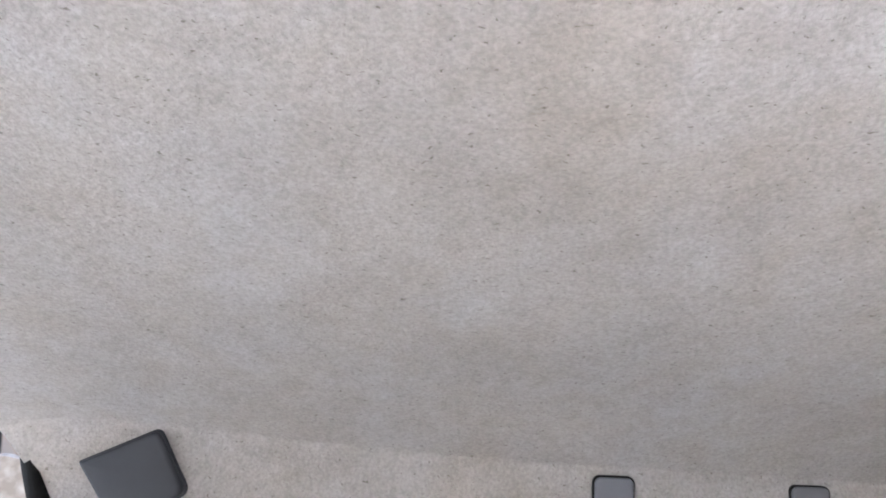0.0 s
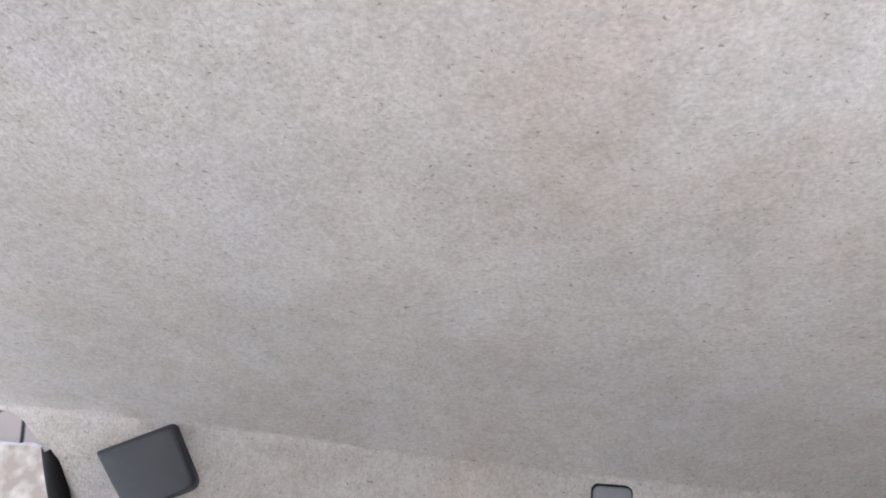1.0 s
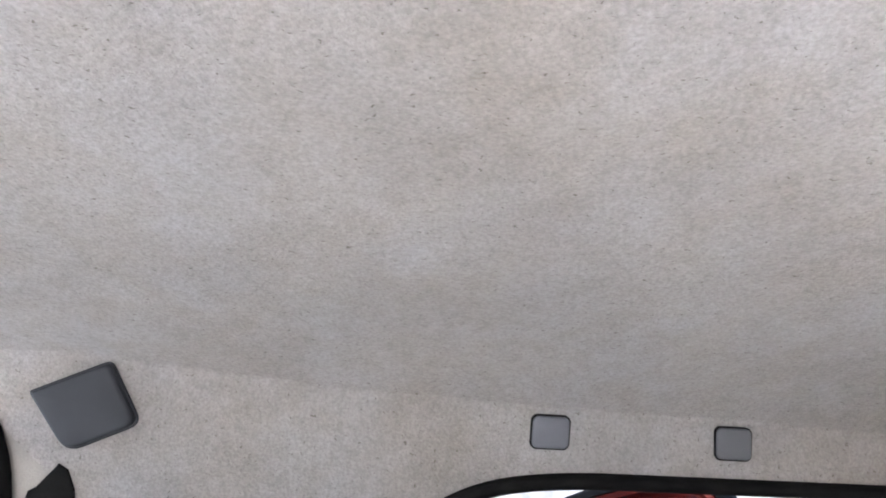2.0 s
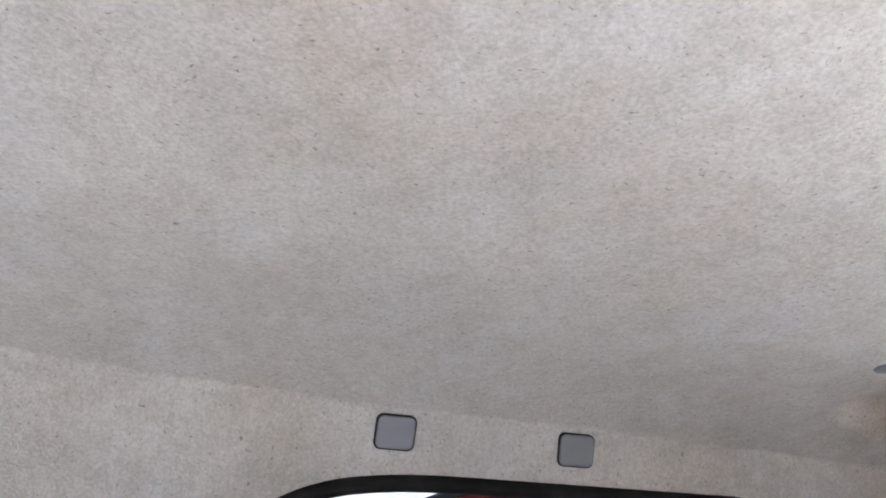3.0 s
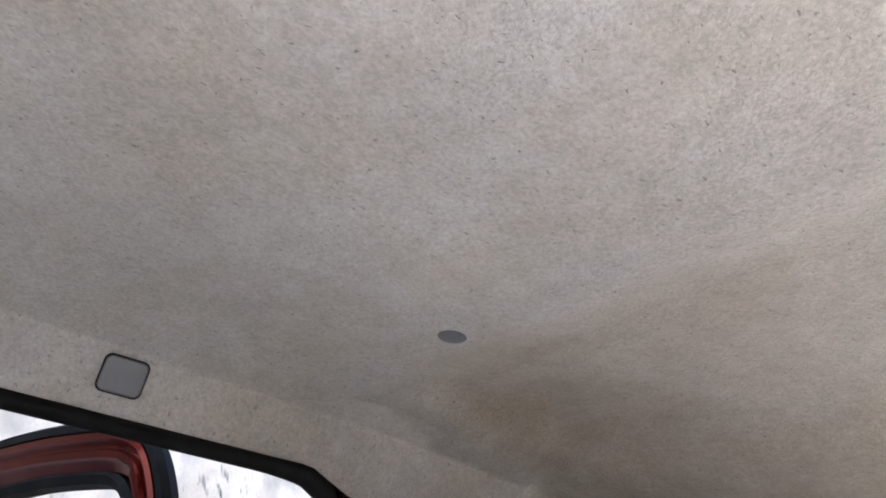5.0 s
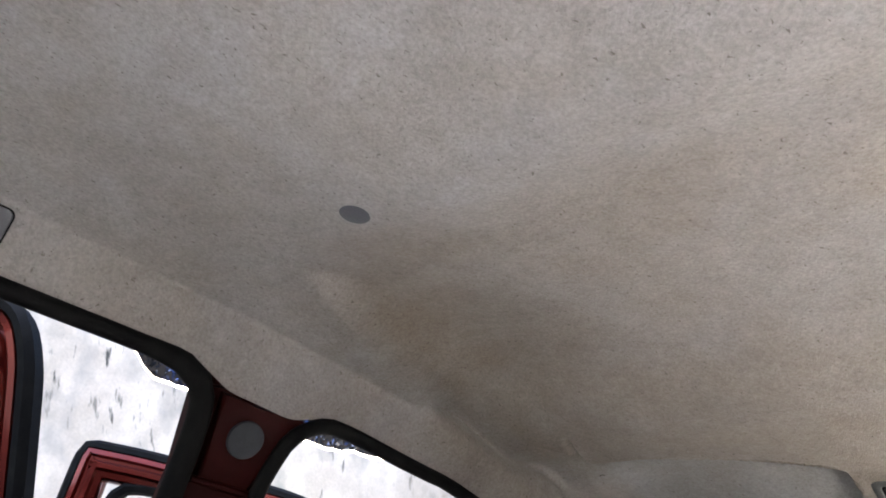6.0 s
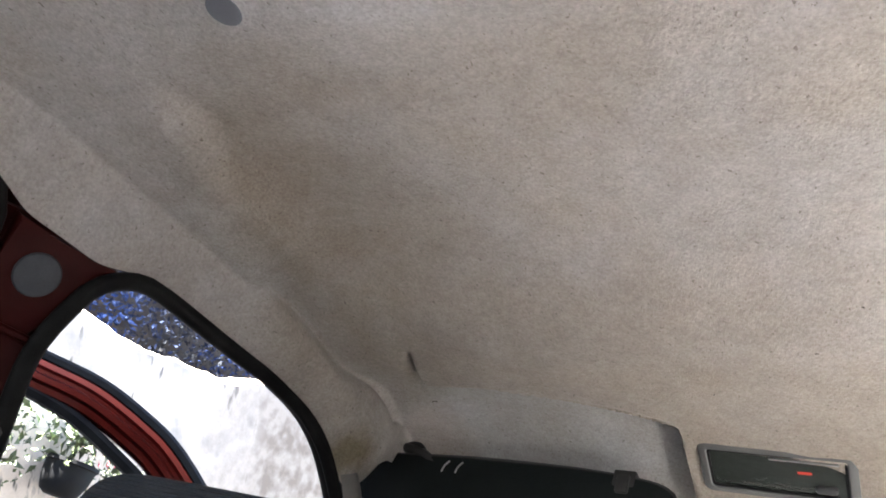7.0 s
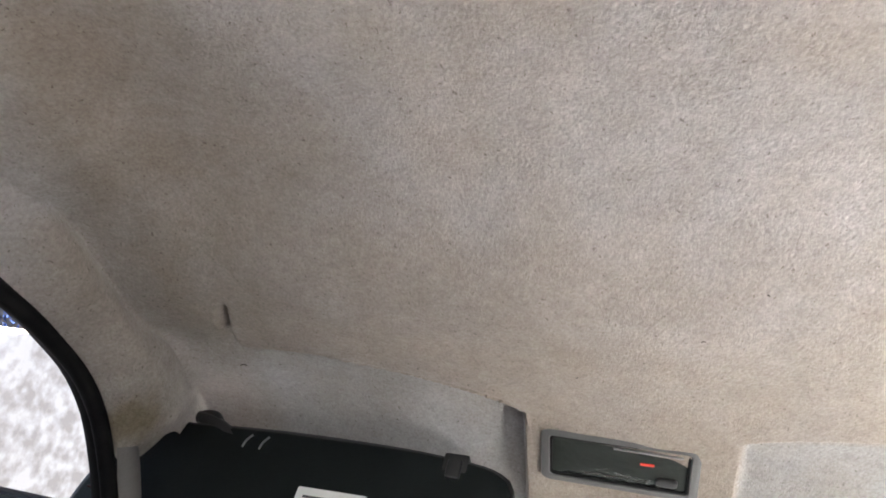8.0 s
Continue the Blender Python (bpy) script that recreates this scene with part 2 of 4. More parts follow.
SEAT = mat("seat_cloth", (0.016, 0.019, 0.027), 0.9, second=(0.024, 0.027, 0.036), scale=20, grain=0.2, grain_scale=900, bump=0.5, bump_scale=900, sheen=0.05, spec=0.2)
cl = SEAT.node_tree
wv = cl.nodes.new("ShaderNodeTexWave")
wv.bands_direction = "Z"
wv.inputs["Scale"].default_value, wv.inputs["Distortion"].default_value, wv.inputs["Detail Scale"].default_value = 95.0, 0.4, 6.0
bw = cl.nodes.new("ShaderNodeBump")
bw.inputs["Strength"].default_value, bw.inputs["Distance"].default_value = 0.7, 0.003
ct = cl.nodes.new("ShaderNodeTexCoord")
cl.links.new(ct.outputs["Object"], wv.inputs["Vector"])
cl.links.new(wv.outputs["Fac"], bw.inputs["Height"])
old_bump = cl.nodes["Principled BSDF"].inputs["Normal"].links[0].from_socket
cl.links.new(old_bump, bw.inputs["Normal"])
cl.links.new(bw.outputs[0], cl.nodes["Principled BSDF"].inputs["Normal"])
CARPET = mat("carpet", (0.035, 0.035, 0.035), 0.95, second=(0.05, 0.05, 0.048), scale=10, grain=0.25, bump=0.6, bump_scale=600)


# ---- small builders ----
def link(name, bm, material, parent=None, label="", smooth=True):
    me = bpy.data.meshes.new(name)
    bm.to_mesh(me)
    bm.free()
    me.materials.append(material)
    if smooth:
        for p in me.polygons:
            p.use_smooth = True
        me.set_sharp_from_angle(angle=radians(40))
    ob = new(name, me)
    if parent is not None:
        ob.parent = parent
        ob.matrix_parent_inverse = parent.matrix_world.inverted()
    if label:
        ob["label"] = label
    return ob


def part(name, bm, material, parent, label="", smooth=True):
    """One mesh object under a thing or under a part, in the thing's own axes."""
    me_ob = link(name, bm, material, None, label, smooth)
    me_ob.parent = parent
    return me_ob


def box(bm, lo, hi, bevel=0.0, seg=2, m=None):
    r = bmesh.ops.create_cube(bm, size=1.0)
    lo, hi = Vector(lo), Vector(hi)
    for v in r["verts"]:
        v.co = Vector(((v.co.x + 0.5) * (hi.x - lo.x) + lo.x, (v.co.y + 0.5) * (hi.y - lo.y) + lo.y, (v.co.z + 0.5) * (hi.z - lo.z) + lo.z))
    vs = r["verts"]
    if bevel:
        es = list({e for v in vs for e in v.link_edges})
        g = bmesh.ops.bevel(bm, geom=es, offset=bevel, segments=seg, profile=0.5, affect="EDGES")
        vs = list({v for f in g["faces"] for v in f.verts} | {v for v in vs if v.is_valid})
    if m is not None:
        bmesh.ops.transform(bm, matrix=m, verts=list({v for v in vs}))
    return bm


def rounded(w, h, r, n=6):
    """Outline of a rectangle w by h with round corners, counter-clockwise."""
    out = []
    for cx, cy, a0 in ((w / 2 - r, h / 2 - r, 0), (-w / 2 + r, h / 2 - r, 90), (-w / 2 + r, -h / 2 + r, 180), (w / 2 - r, -h / 2 + r, 270)):
        for k in range(n + 1):
            a = radians(a0 + 90 * k / n)
            out.append((cx + r * math.cos(a), cy + r * math.sin(a)))
    return out


def slab(bm, outline, z0, z1, edge=0.0, m=None, crown=0.0):
    """A plate with the given outline from z0 to z1, its upper edge rounded by edge, its top crowned."""
    c = Vector((sum(p[0] for p in outline) / len(outline), sum(p[1] for p in outline) / len(outline)))
    rings = [(z0, 0.0)]
    if edge:
        rings += [(z1 - edge + edge * math.sin(radians(a)), edge * (1 - math.cos(radians(a)))) for a in (0, 30, 60, 90)]
    else:
        rings.append((z1, 0.0))
    if crown:
        rings += [(z1 + crown * 0.7, None), (z1 + crown, None)]
    made = []
    size = max((Vector(p) - c).length for p in outline)
    for k, (z, inset) in enumerate(rings):
        ring = []
        for p in outline:
            d = Vector(p) - c
            if inset is None:
                q = c + d * (0.55 if k == len(rings) - 2 else 0.15)
            else:
                q = c + d * max(0.02, 1 - inset / max(d.length, 1e-6))
            ring.append(bm.verts.new((q.x, q.y, z)))
        made.append(ring)
    n = len(outline)
    for a, b in zip(made[:-1], made[1:]):
        for k in range(n):
            bm.faces.new((a[k], a[(k + 1) % n], b[(k + 1) % n], b[k]))
    bm.faces.new(made[-1])
    bm.faces.new(list(reversed(made[0])))
    if m is not None:
        bmesh.ops.transform(bm, matrix=m, verts=[v for r in made for v in r])
    return bm


def tube(bm, pts, rx, ry=None, n=10, up=(0, 0, 1), caps=True, closed=False, grow=None):
    """A tube of oval section along the points."""
    ry = ry or rx
    pts = [Vector(p) for p in pts]
    rings = []
    last = None
    for k, p in enumerate(pts):
        a = pts[max(k - 1, 0)] if not closed else pts[k - 1]
        b = pts[min(k + 1, len(pts) - 1)] if not closed else pts[(k + 1) % len(pts)]
        t = (b - a).normalized()
        u = Vector(up) if last is None else last
        u = (u - t * u.dot(t)).normalized()
        last = u
        w = t.cross(u)
        g = grow[k] if grow else 1.0
        rings.append([bm.verts.new(p + u * (g * rx * math.cos(2 * math.pi * j / n)) + w * (g * ry * math.sin(2 * math.pi * j / n))) for j in range(n)])
    pairs = list(zip(rings[:-1], rings[1:])) + ([(rings[-1], rings[0])] if closed else [])
    for a, b in pairs:
        for j in range(n):
            bm.faces.new((a[j], a[(j + 1) % n], b[(j + 1) % n], b[j]))
    if caps and not closed:
        bm.faces.new(list(reversed(rings[0])))
        bm.faces.new(rings[-1])
    return bm


def smooth_line(pts, step=0.01):
    """A Catmull-Rom line through the points, cut into short steps."""
    P = [Vector(p) for p in pts]
    P = [P[0] * 2 - P[1]] + P + [P[-1] * 2 - P[-2]]
    out = []
    for a, b, c, d in zip(P[:-3], P[1:-2], P[2:-1], P[3:]):
        n = max(1, int((c - b).length / step))
        for k in range(n):
            t = k / n
            out.append(0.5 * ((2 * b) + (c - a) * t + (2 * a - 5 * b + 4 * c - d) * t * t + (3 * b - a - 3 * c + d) * t ** 3))
    out.append(P[-2])
    return out


def empty(name, place=(0, 0, 0)):
    e = new(name)
    e.location = place
    e.empty_display_size = 0.05
    return e


def mirror(bm):
    bmesh.ops.scale(bm, vec=(-1, 1, 1), verts=bm.verts)
    bmesh.ops.reverse_faces(bm, faces=bm.faces)
    return bm


# ---- the cabin's shape ----
def side_x(y, z):
    """The plane of the door openings on the car's left: leaning in at the rear door, steeper at the front one."""
    rear = -0.973 + 0.05 * y + 0.4 * z
    front = -0.2058 - 0.05 * y - 0.2 * max(z, 1.17) - 0.35 * max(0.0, 1.17 - z)
    f = min(1.0, max(0.0, (y - 0.06) / 0.06))
    return rear + (front - rear) * f * f * (3 - 2 * f)


def side(y, z, out=0.0):
    """A place on that plane, out metres to the outside."""
    return Vector((side_x(y, z) - out * 0.93, y, z + out * 0.37))


CENTRE_Y = [-1.07, -0.9, -0.6, -0.3, -0.1, 0.0, 0.15, 0.3, 0.40, 0.48, 0.53, 0.56, 0.60, 0.64, 0.68, 0.73]
CENTRE_Z = [1.370, 1.375, 1.379, 1.378, 1.373, 1.370, 1.369, 1.366, 1.361, 1.353, 1.344, 1.336, 1.318, 1.300, 1.283, 1.262]
EDGE_Y = [-1.07, -0.66, -0.59, -0.56, -0.53, -0.50, -0.47, -0.42, -0.36, -0.17, -0.05, -0.02, 0.0, 0.075, 0.088, 0.10, 0.122, 0.16, 0.26, 0.33, 0.392, 0.426, 0.453, 0.477, 0.490, 0.529, 0.578, 0.62, 0.68, 0.73]
EDGE_Z = [1.215, 1.215, 1.222, 1.245, 1.269, 1.280, 1.286, 1.291, 1.293, 1.296, 1.296, 1.288, 1.279, 1.277, 1.281, 1.287, 1.293, 1.298, 1.290, 1.284, 1.274, 1.262, 1.244, 1.232, 1.222, 1.234, 1.250, 1.246, 1.226, 1.206]
CUT_Y = [-1.06, -1.02, -0.996, -0.978, -0.957, -0.935, -0.907, -0.885, -0.87, -0.86]
CUT_Z = [1.394, 1.357, 1.333, 1.314, 1.297, 1.278, 1.260, 1.242, 1.225, 1.21]
CREASE_Y = [-1.07, -0.9, -0.6, -0.2, 0.0, 0.1, 0.232, 0.298, 0.376, 0.467, 0.531, 0.56, 0.60, 0.68, 0.73]
CREASE_Z = [1.366, 1.370, 1.351, 1.350, 1.349, 1.347, 1.344, 1.342, 1.330, 1.316, 1.296, 1.298, 1.302, 1.272, 1.252]
CREASE_X = [0.476, 0.474, 0.455, 0.452, 0.448, 0.450, 0.456, 0.458, 0.460, 0.463, 0.470, 0.478, 0.488, 0.492, 0.494]


def sm(a, b, x):
    t = min(1.0, max(0.0, (x - a) / (b - a)))
    return t * t * (3 - 2 * t)


def visor_recess(x, y):
    """Depth of the pressed recess that takes the folded visor: 0 to 1."""
    ax = abs(x)
    back = float(np.interp(ax, [0.095, 0.144, 0.208, 0.264, 0.321, 0.356, 0.374, 0.381, 0.387, 0.42], [0.532, 0.513, 0.495, 0.486, 0.477, 0.473, 0.463, 0.44, 0.425, 0.45]))
    soft = 0.003 + 0.06 * sm(0.384, 0.41, ax)
    return (1.0 if x < 0 else 0.25) * sm(back - soft, back + soft + 0.002, y) * sm(0.097, 0.104, ax) * (1 - sm(0.455, 0.475, ax) * (1 - sm(0.50, 0.56, y)))


def fold(x, y):
    """The sharp fold in the felt along the rear edge of that recess."""
    ax = abs(x)
    bow = float(np.interp(y, [0.384, 0.404, 0.428, 0.452, 0.468, 0.480], [0.361, 0.369, 0.376, 0.380, 0.375, 0.360]))
    arc = math.exp(-((ax - bow) / 0.0036) ** 2) * sm(0.386, 0.410, y) * (1 - sm(0.468, 0.482, y))
    back = float(np.interp(ax, [0.095, 0.144, 0.208, 0.264, 0.321, 0.352], [0.525, 0.507, 0.490, 0.481, 0.473, 0.470]))
    line = math.exp(-((y - back) / 0.0036) ** 2) * sm(0.10, 0.12, ax) * (1 - sm(0.345, 0.36, ax))
    return (0.013 * arc + 0.004 * line) * (x < 0)


def front_pan(x, y):
    """The lining is pressed a little higher over the front seats; this is the share of that rise."""
    ax = abs(x)
    start = -0.055 + 0.28 * 0.5 * ((ax - 0.345) / 0.112 + math.sqrt(0.012 + ((ax - 0.345) / 0.112) ** 2))
    u = y - start
    return (0.5 * sm(0.0, 0.085, u) * (1 - 0.8 * sm(0.33, 0.40, ax)) + 0.5 * sm(0.0, 0.24, u)) * (0.9 + 0.1 * sm(0.1, 0.33, ax)) * (1 - sm(0.22, 0.40, y)) * (1 - sm(0.452, 0.47, ax))


def lining(s_count=340):
    """The roof lining from the left seal over the roof to the right seal."""
    ys = np.concatenate((np.arange(-1.10, 0.3385, 0.0045), np.arange(0.34, 0.559, 0.0025), np.arange(0.562, 0.721, 0.0045)))
    bm = bmesh.new()
    rows = []
    for y in ys:
        c, ze = float(np.interp(y, CENTRE_Y, CENTRE_Z)), float(np.interp(y, EDGE_Y, EDGE_Z))
        zc, xc = float(np.interp(y, CREASE_Y, CREASE_Z)), float(np.interp(y, CREASE_Y, CREASE_X))
        xe = -side_x(y, ze)
        drop = c - zc
        pts = [(0, c), (0.10, c), (0.2, c - 0.04 * drop), (0.30, c - 0.10 * drop), (0.36, c - 0.24 * drop), (0.41, c - 0.50 * drop), (xc - 0.014, zc + 0.16 * drop), (xc, zc)]
        tuck = sm(0.225, 0.25, y) * (1 - sm(0.50, 0.55, y))      # the felt is tucked in along the padded rail
        pts[6], pts[7] = (xc - 0.014, zc + 0.16 * drop + 0.008 * tuck), (xc, zc + 0.012 * tuck)
        puff = 0.003 + 0.017 * sm(0.238, 0.252, y) * (1 - sm(0.52, 0.60, y))
        pts += [(xc + (xe - xc) * f - puff * math.sin(math.pi * f ** 0.55), zc + (ze - zc) * f) for f in (0.06, 0.2, 0.45, 0.7, 1.0)]
        rear = 1 - sm(-0.70, -0.60, y)
        pts = pts[:8] + [(x + (-side_x(y, z) - x) * rear, z) for x, z in pts[8:]]
        if y < -0.87:
            # the rear edge is cut to the line of the tailgate seal
            cut = min(1.363, float(np.interp(y, CUT_Y, CUT_Z)))
            for k in range(1, len(pts)):
                if pts[k][1] < cut:
                    (x0, z0), (x1, z1) = pts[k - 1], pts[k]
                    f = (z0 - cut) / (z0 - z1)
                    pts = pts[:k] + [(x0 + (x1 - x0) * f, cut)]
                    break
        px = [p[0] for p in pts]
        acc = [0.0]
        for a, b in zip(pts[:-1], pts[1:]):
            acc.append(acc[-1] + math.hypot(b[0] - a[0], b[1] - a[1]))
        half = []
        for k in range(s_count // 2 + 1):
            q = acc[-1] * (1 - (1 - k / (s_count // 2)) ** 1.25)
            half.append((float(np.interp(q, acc, px)), float(np.interp(q, acc, [p[1] for p in pts]))))
        # soften the kinks along the section
        for _ in range(2):
            half = [half[0]] + [((a[0] + 2 * b[0] + d[0]) / 4, (a[1] + 2 * b[1] + d[1]) / 4) for a, b, d in zip(half[:-2], half[1:-1], half[2:])] + [half[-1]]
        row = [(-x, z) for x, z in reversed(half[1:])] + half
        rows.append([(x, float(y), z) for x, z in row])
    grid = np.array(rows)
    # even out the kinks along the car too
    for _ in range(8):
        grid[1:-1, :, 2] = (grid[:-2, :, 2] + 2 * grid[1:-1, :, 2] + grid[2:, :, 2]) / 4
        grid[1:-1, :, 0] = (grid[:-2, :, 0] + 2 * grid[1:-1, :, 0] + grid[2:, :, 0]) / 4
    verts = []
    for r in grid:
        line = []
        top = float(np.interp(r[0][1], CREASE_Y, CREASE_Z))
        for x, y, z in r:
            above = sm(top - 0.014, top - 0.003, z)      # the pressed shapes end at the crease
            z += (0.019 + 0.011 * sm(0.18, 0.34, abs(x)) + 0.006 * sm(0.50, 0.62, y)) * visor_recess(x, y) * (above + (1 - above) * sm(0.50, 0.58, y)) + 0.032 * front_pan(x, y) * above
            z += fold(x, y) if 0.38 < y < 0.56 else 0.0
            z += 0.0022 * noise.noise(Vector((x * 6, y * 6, 2))) + 0.0008 * noise.noise(Vector((x * 22, y * 22, 5)))
            line.append(bm.verts.new((x, y, z)))
        verts.append(line)
    for a, b in zip(verts[:-1], verts[1:]):
        for k in range(len(a) - 1):
            bm.faces.new((a[k], b[k], b[k + 1], a[k + 1]))
    bmesh.ops.solidify(bm, geom=bm.faces[:], thickness=0.005)
    return bm


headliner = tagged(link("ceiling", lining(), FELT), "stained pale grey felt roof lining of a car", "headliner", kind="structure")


def lint(spots):
    """Specks of dirt caught in the felt: short bent shreds, one small mesh each."""
    skin = BVHTree.FromPolygons([v.co for v in headliner.data.vertices], [p.vertices[:] for p in headliner.data.polygons])
    for x, y, length, turn in spots:
        hit, normal = skin.ray_cast(Vector((x, y, 1.15)), Vector((0, 0, 1)))[:2]
        n = -normal if normal.z > 0 else normal
        t = Matrix.Rotation(radians(turn), 3, n) @ (Vector((1, 0, 0)) - n * n.x).normalized()
        w = n.cross(t)
        b = bmesh.new()
        tube(b, smooth_line([hit + t * length * (f - 0.5) + w * length * 0.25 * math.sin(4 * f) + n * 0.0008 for f in (0, 0.3, 0.7, 1)], 0.001), 0.0005, 0.0005, 6)
        tagged(link("lint", b, LINT), "dark shred of lint caught in the felt lining", "lint", "lint on the lining")


LINT = mat("lint", (0.03, 0.025, 0.02), 0.95, second=(0.05, 0.04, 0.03), scale=200)
lint([(0.052, 0.378, 0.003, 30), (-0.045, 0.456, 0.002, 80), (0.089, 0.323, 0.002, -20), (-0.405, 0.53, 0.007, 5)])


def roof_skin():
    bm = bmesh.new()
    rows = []
    for y in np.linspace(-1.13, 0.70, 60):
        c = float(np.interp(y, CENTRE_Y, CENTRE_Z)) + 0.055
        row = []
        for k in range(41):
            u = -1 + 2 * k / 40
            back = sm(-0.98, -1.03, y)
            x = (0.56 - 0.06 * back) * math.copysign(abs(u) ** 0.9, u)
            z = c - 0.018 * u * u - 0.075 * abs(u) ** 9 * (1 - back)
            row.append(bm.verts.new((x, y, z)))
        rows.append(row)
    for a, b in zip(rows[:-1], rows[1:]):
        for k in range(40):
            bm.faces.new((a[k], a[k + 1], b[k + 1], b[k]))
    r = bmesh.ops.solidify(bm, geom=bm.faces[:], thickness=0.004)
    return bm


tagged(link("roof", roof_skin(), RED), "dark red painted steel roof skin of the car", "car roof", kind="structure")


# ---- openings, seals and pillars ----
REAR_SEAL = [(-0.70, 0.33), (-0.70, 0.7), (-0.68, 0.95), (-0.64, 1.10), (-0.60, 1.19), (-0.565, 1.237), (-0.535, 1.258), (-0.50, 1.272), (-0.46, 1.280), (-0.40, 1.285), (-0.30, 1.287),
             (-0.17, 1.289), (-0.09, 1.290), (-0.05, 1.288), (-0.028, 1.279), (-0.018, 1.266), (-0.011, 1.244), (-0.004, 1.20), (0.003, 1.14), (0.02, 1.0), (0.035, 0.7), (0.035, 0.33)]
FRONT_SEAL = [(0.125, 0.33), (0.125, 0.8), (0.115, 1.0), (0.090, 1.12), (0.076, 1.19), (0.078, 1.237), (0.088, 1.264), (0.120, 1.286), (0.155, 1.291), (0.24, 1.287), (0.29, 1.285), (0.325, 1.284),
              (0.39, 1.274), (0.43, 1.257), (0.455, 1.238), (0.483, 1.207), (0.497, 1.188), (0.520, 1.15), (0.55, 1.09), (0.62, 1.0), (0.70, 0.88), (0.75, 0.6), (0.74, 0.33)]


def seal(points, thick=1.0, out=0.0):
    bm = bmesh.new()
    line = smooth_line([side(y, z, out) for y, z in points], 0.012)
    # it widens where it runs down the centre pillar
    tube(bm, line, 0.0075, 0.0085, 12, up=(1, 0, 0), grow=[1 + (thick - 1) * sm(-0.10, -0.02, p.y) for p in line])
    # the gripping lip behind the bulb
    tube(bm, [p + Vector((-0.012, 0, 0.0)) for p in line], 0.010, 0.003, 8, up=(1, 0, 0))
    return bm


for flip in (False, True):
    for nm, pts in (("rear", REAR_SEAL), ("front", FRONT_SEAL)):
        b = seal(pts, 1.4 if nm == "rear" else 1.0)
        if flip:
            mirror(b)
        tagged(link("door_seal", b, RUBBER), f"black rubber seal round the open {nm} door frame", "door seal", "door seals", "structure")


def rail(points):
    """The red roof rail and jamb behind a seal: a band outside the opening's edge."""
    b = bmesh.new()
    P = smooth_line([(y, z, 0) for y, z in points], 0.02)
    cy, cz = sum(p.x for p in P) / len(P), 0.85
    rows = []
    for k, p in enumerate(P):
        t = (P[min(k + 1, len(P) - 1)] - P[max(k - 1, 0)]).normalized()
        w = Vector((-t.y, t.x, 0))
        if w.dot(Vector((p.x - cy, p.y - cz, 0))) < 0:
            w = -w
        rows.append([b.verts.new(side(p.x + w.x * u, p.y + w.y * u, o)) for u, o in ((0.010, 0.030), (0.032, 0.026), (0.036, 0.06), (0.016, 0.055))])
    for r0, r1 in zip(rows[:-1], rows[1:]):
        for k in range(4):
            b.faces.new((r0[k], r1[k], r1[(k + 1) % 4], r0[(k + 1) % 4]))
    bmesh.ops.recalc_face_normals(b, faces=b.faces)
    return b


for flip in (False, True):
    for pts in (REAR_SEAL[3:-4], FRONT_SEAL[4:-9]):
        b = rail(pts)
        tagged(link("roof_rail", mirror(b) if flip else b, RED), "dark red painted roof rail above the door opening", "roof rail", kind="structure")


def plate(bm, outline, thick, bevel=0.003):
    """A panel on the leaning side plane: outline of (y, z), thick metres to the outside."""
    inner = [bm.verts.new(side(y, z)) for y, z in outline]
    outer = [bm.verts.new(side(y, z, thick)) for y, z in outline]
    n = len(outline)
    f0 = bm.faces.new(inner)
    bm.faces.new(list(reversed(outer)))
    for k in range(n):
        bm.faces.new((inner[(k + 1) % n], inner[k], outer[k], outer[(k + 1) % n]))
    if bevel:
        bmesh.ops.bevel(bm, geom=list(f0.edges), offset=bevel, segments=2, profile=0.5, affect="EDGES")
    bmesh.ops.recalc_face_normals(bm, faces=bm.faces)
    return bm


def on_side(y, z, out=0.0):
    """Pose of a fitting on the side plane: its z axis points into the cabin, its x axis to the front."""
    p = side(y, z, out)
    zn = Vector((0.928, -0.046, -0.371)).normalized()
    xn = (Vector((0, 1, 0)) - zn * zn.y).normalized()
    yn = zn.cross(xn)
    return Matrix.Translation(p) @ Matrix((xn, yn, zn)).transposed().to_4x4()


def circle(r, n=28, sx=1.0):
    return [(r * sx * math.cos(2 * math.pi * k / n), r * math.sin(2 * math.pi * k / n)) for k in range(n)]


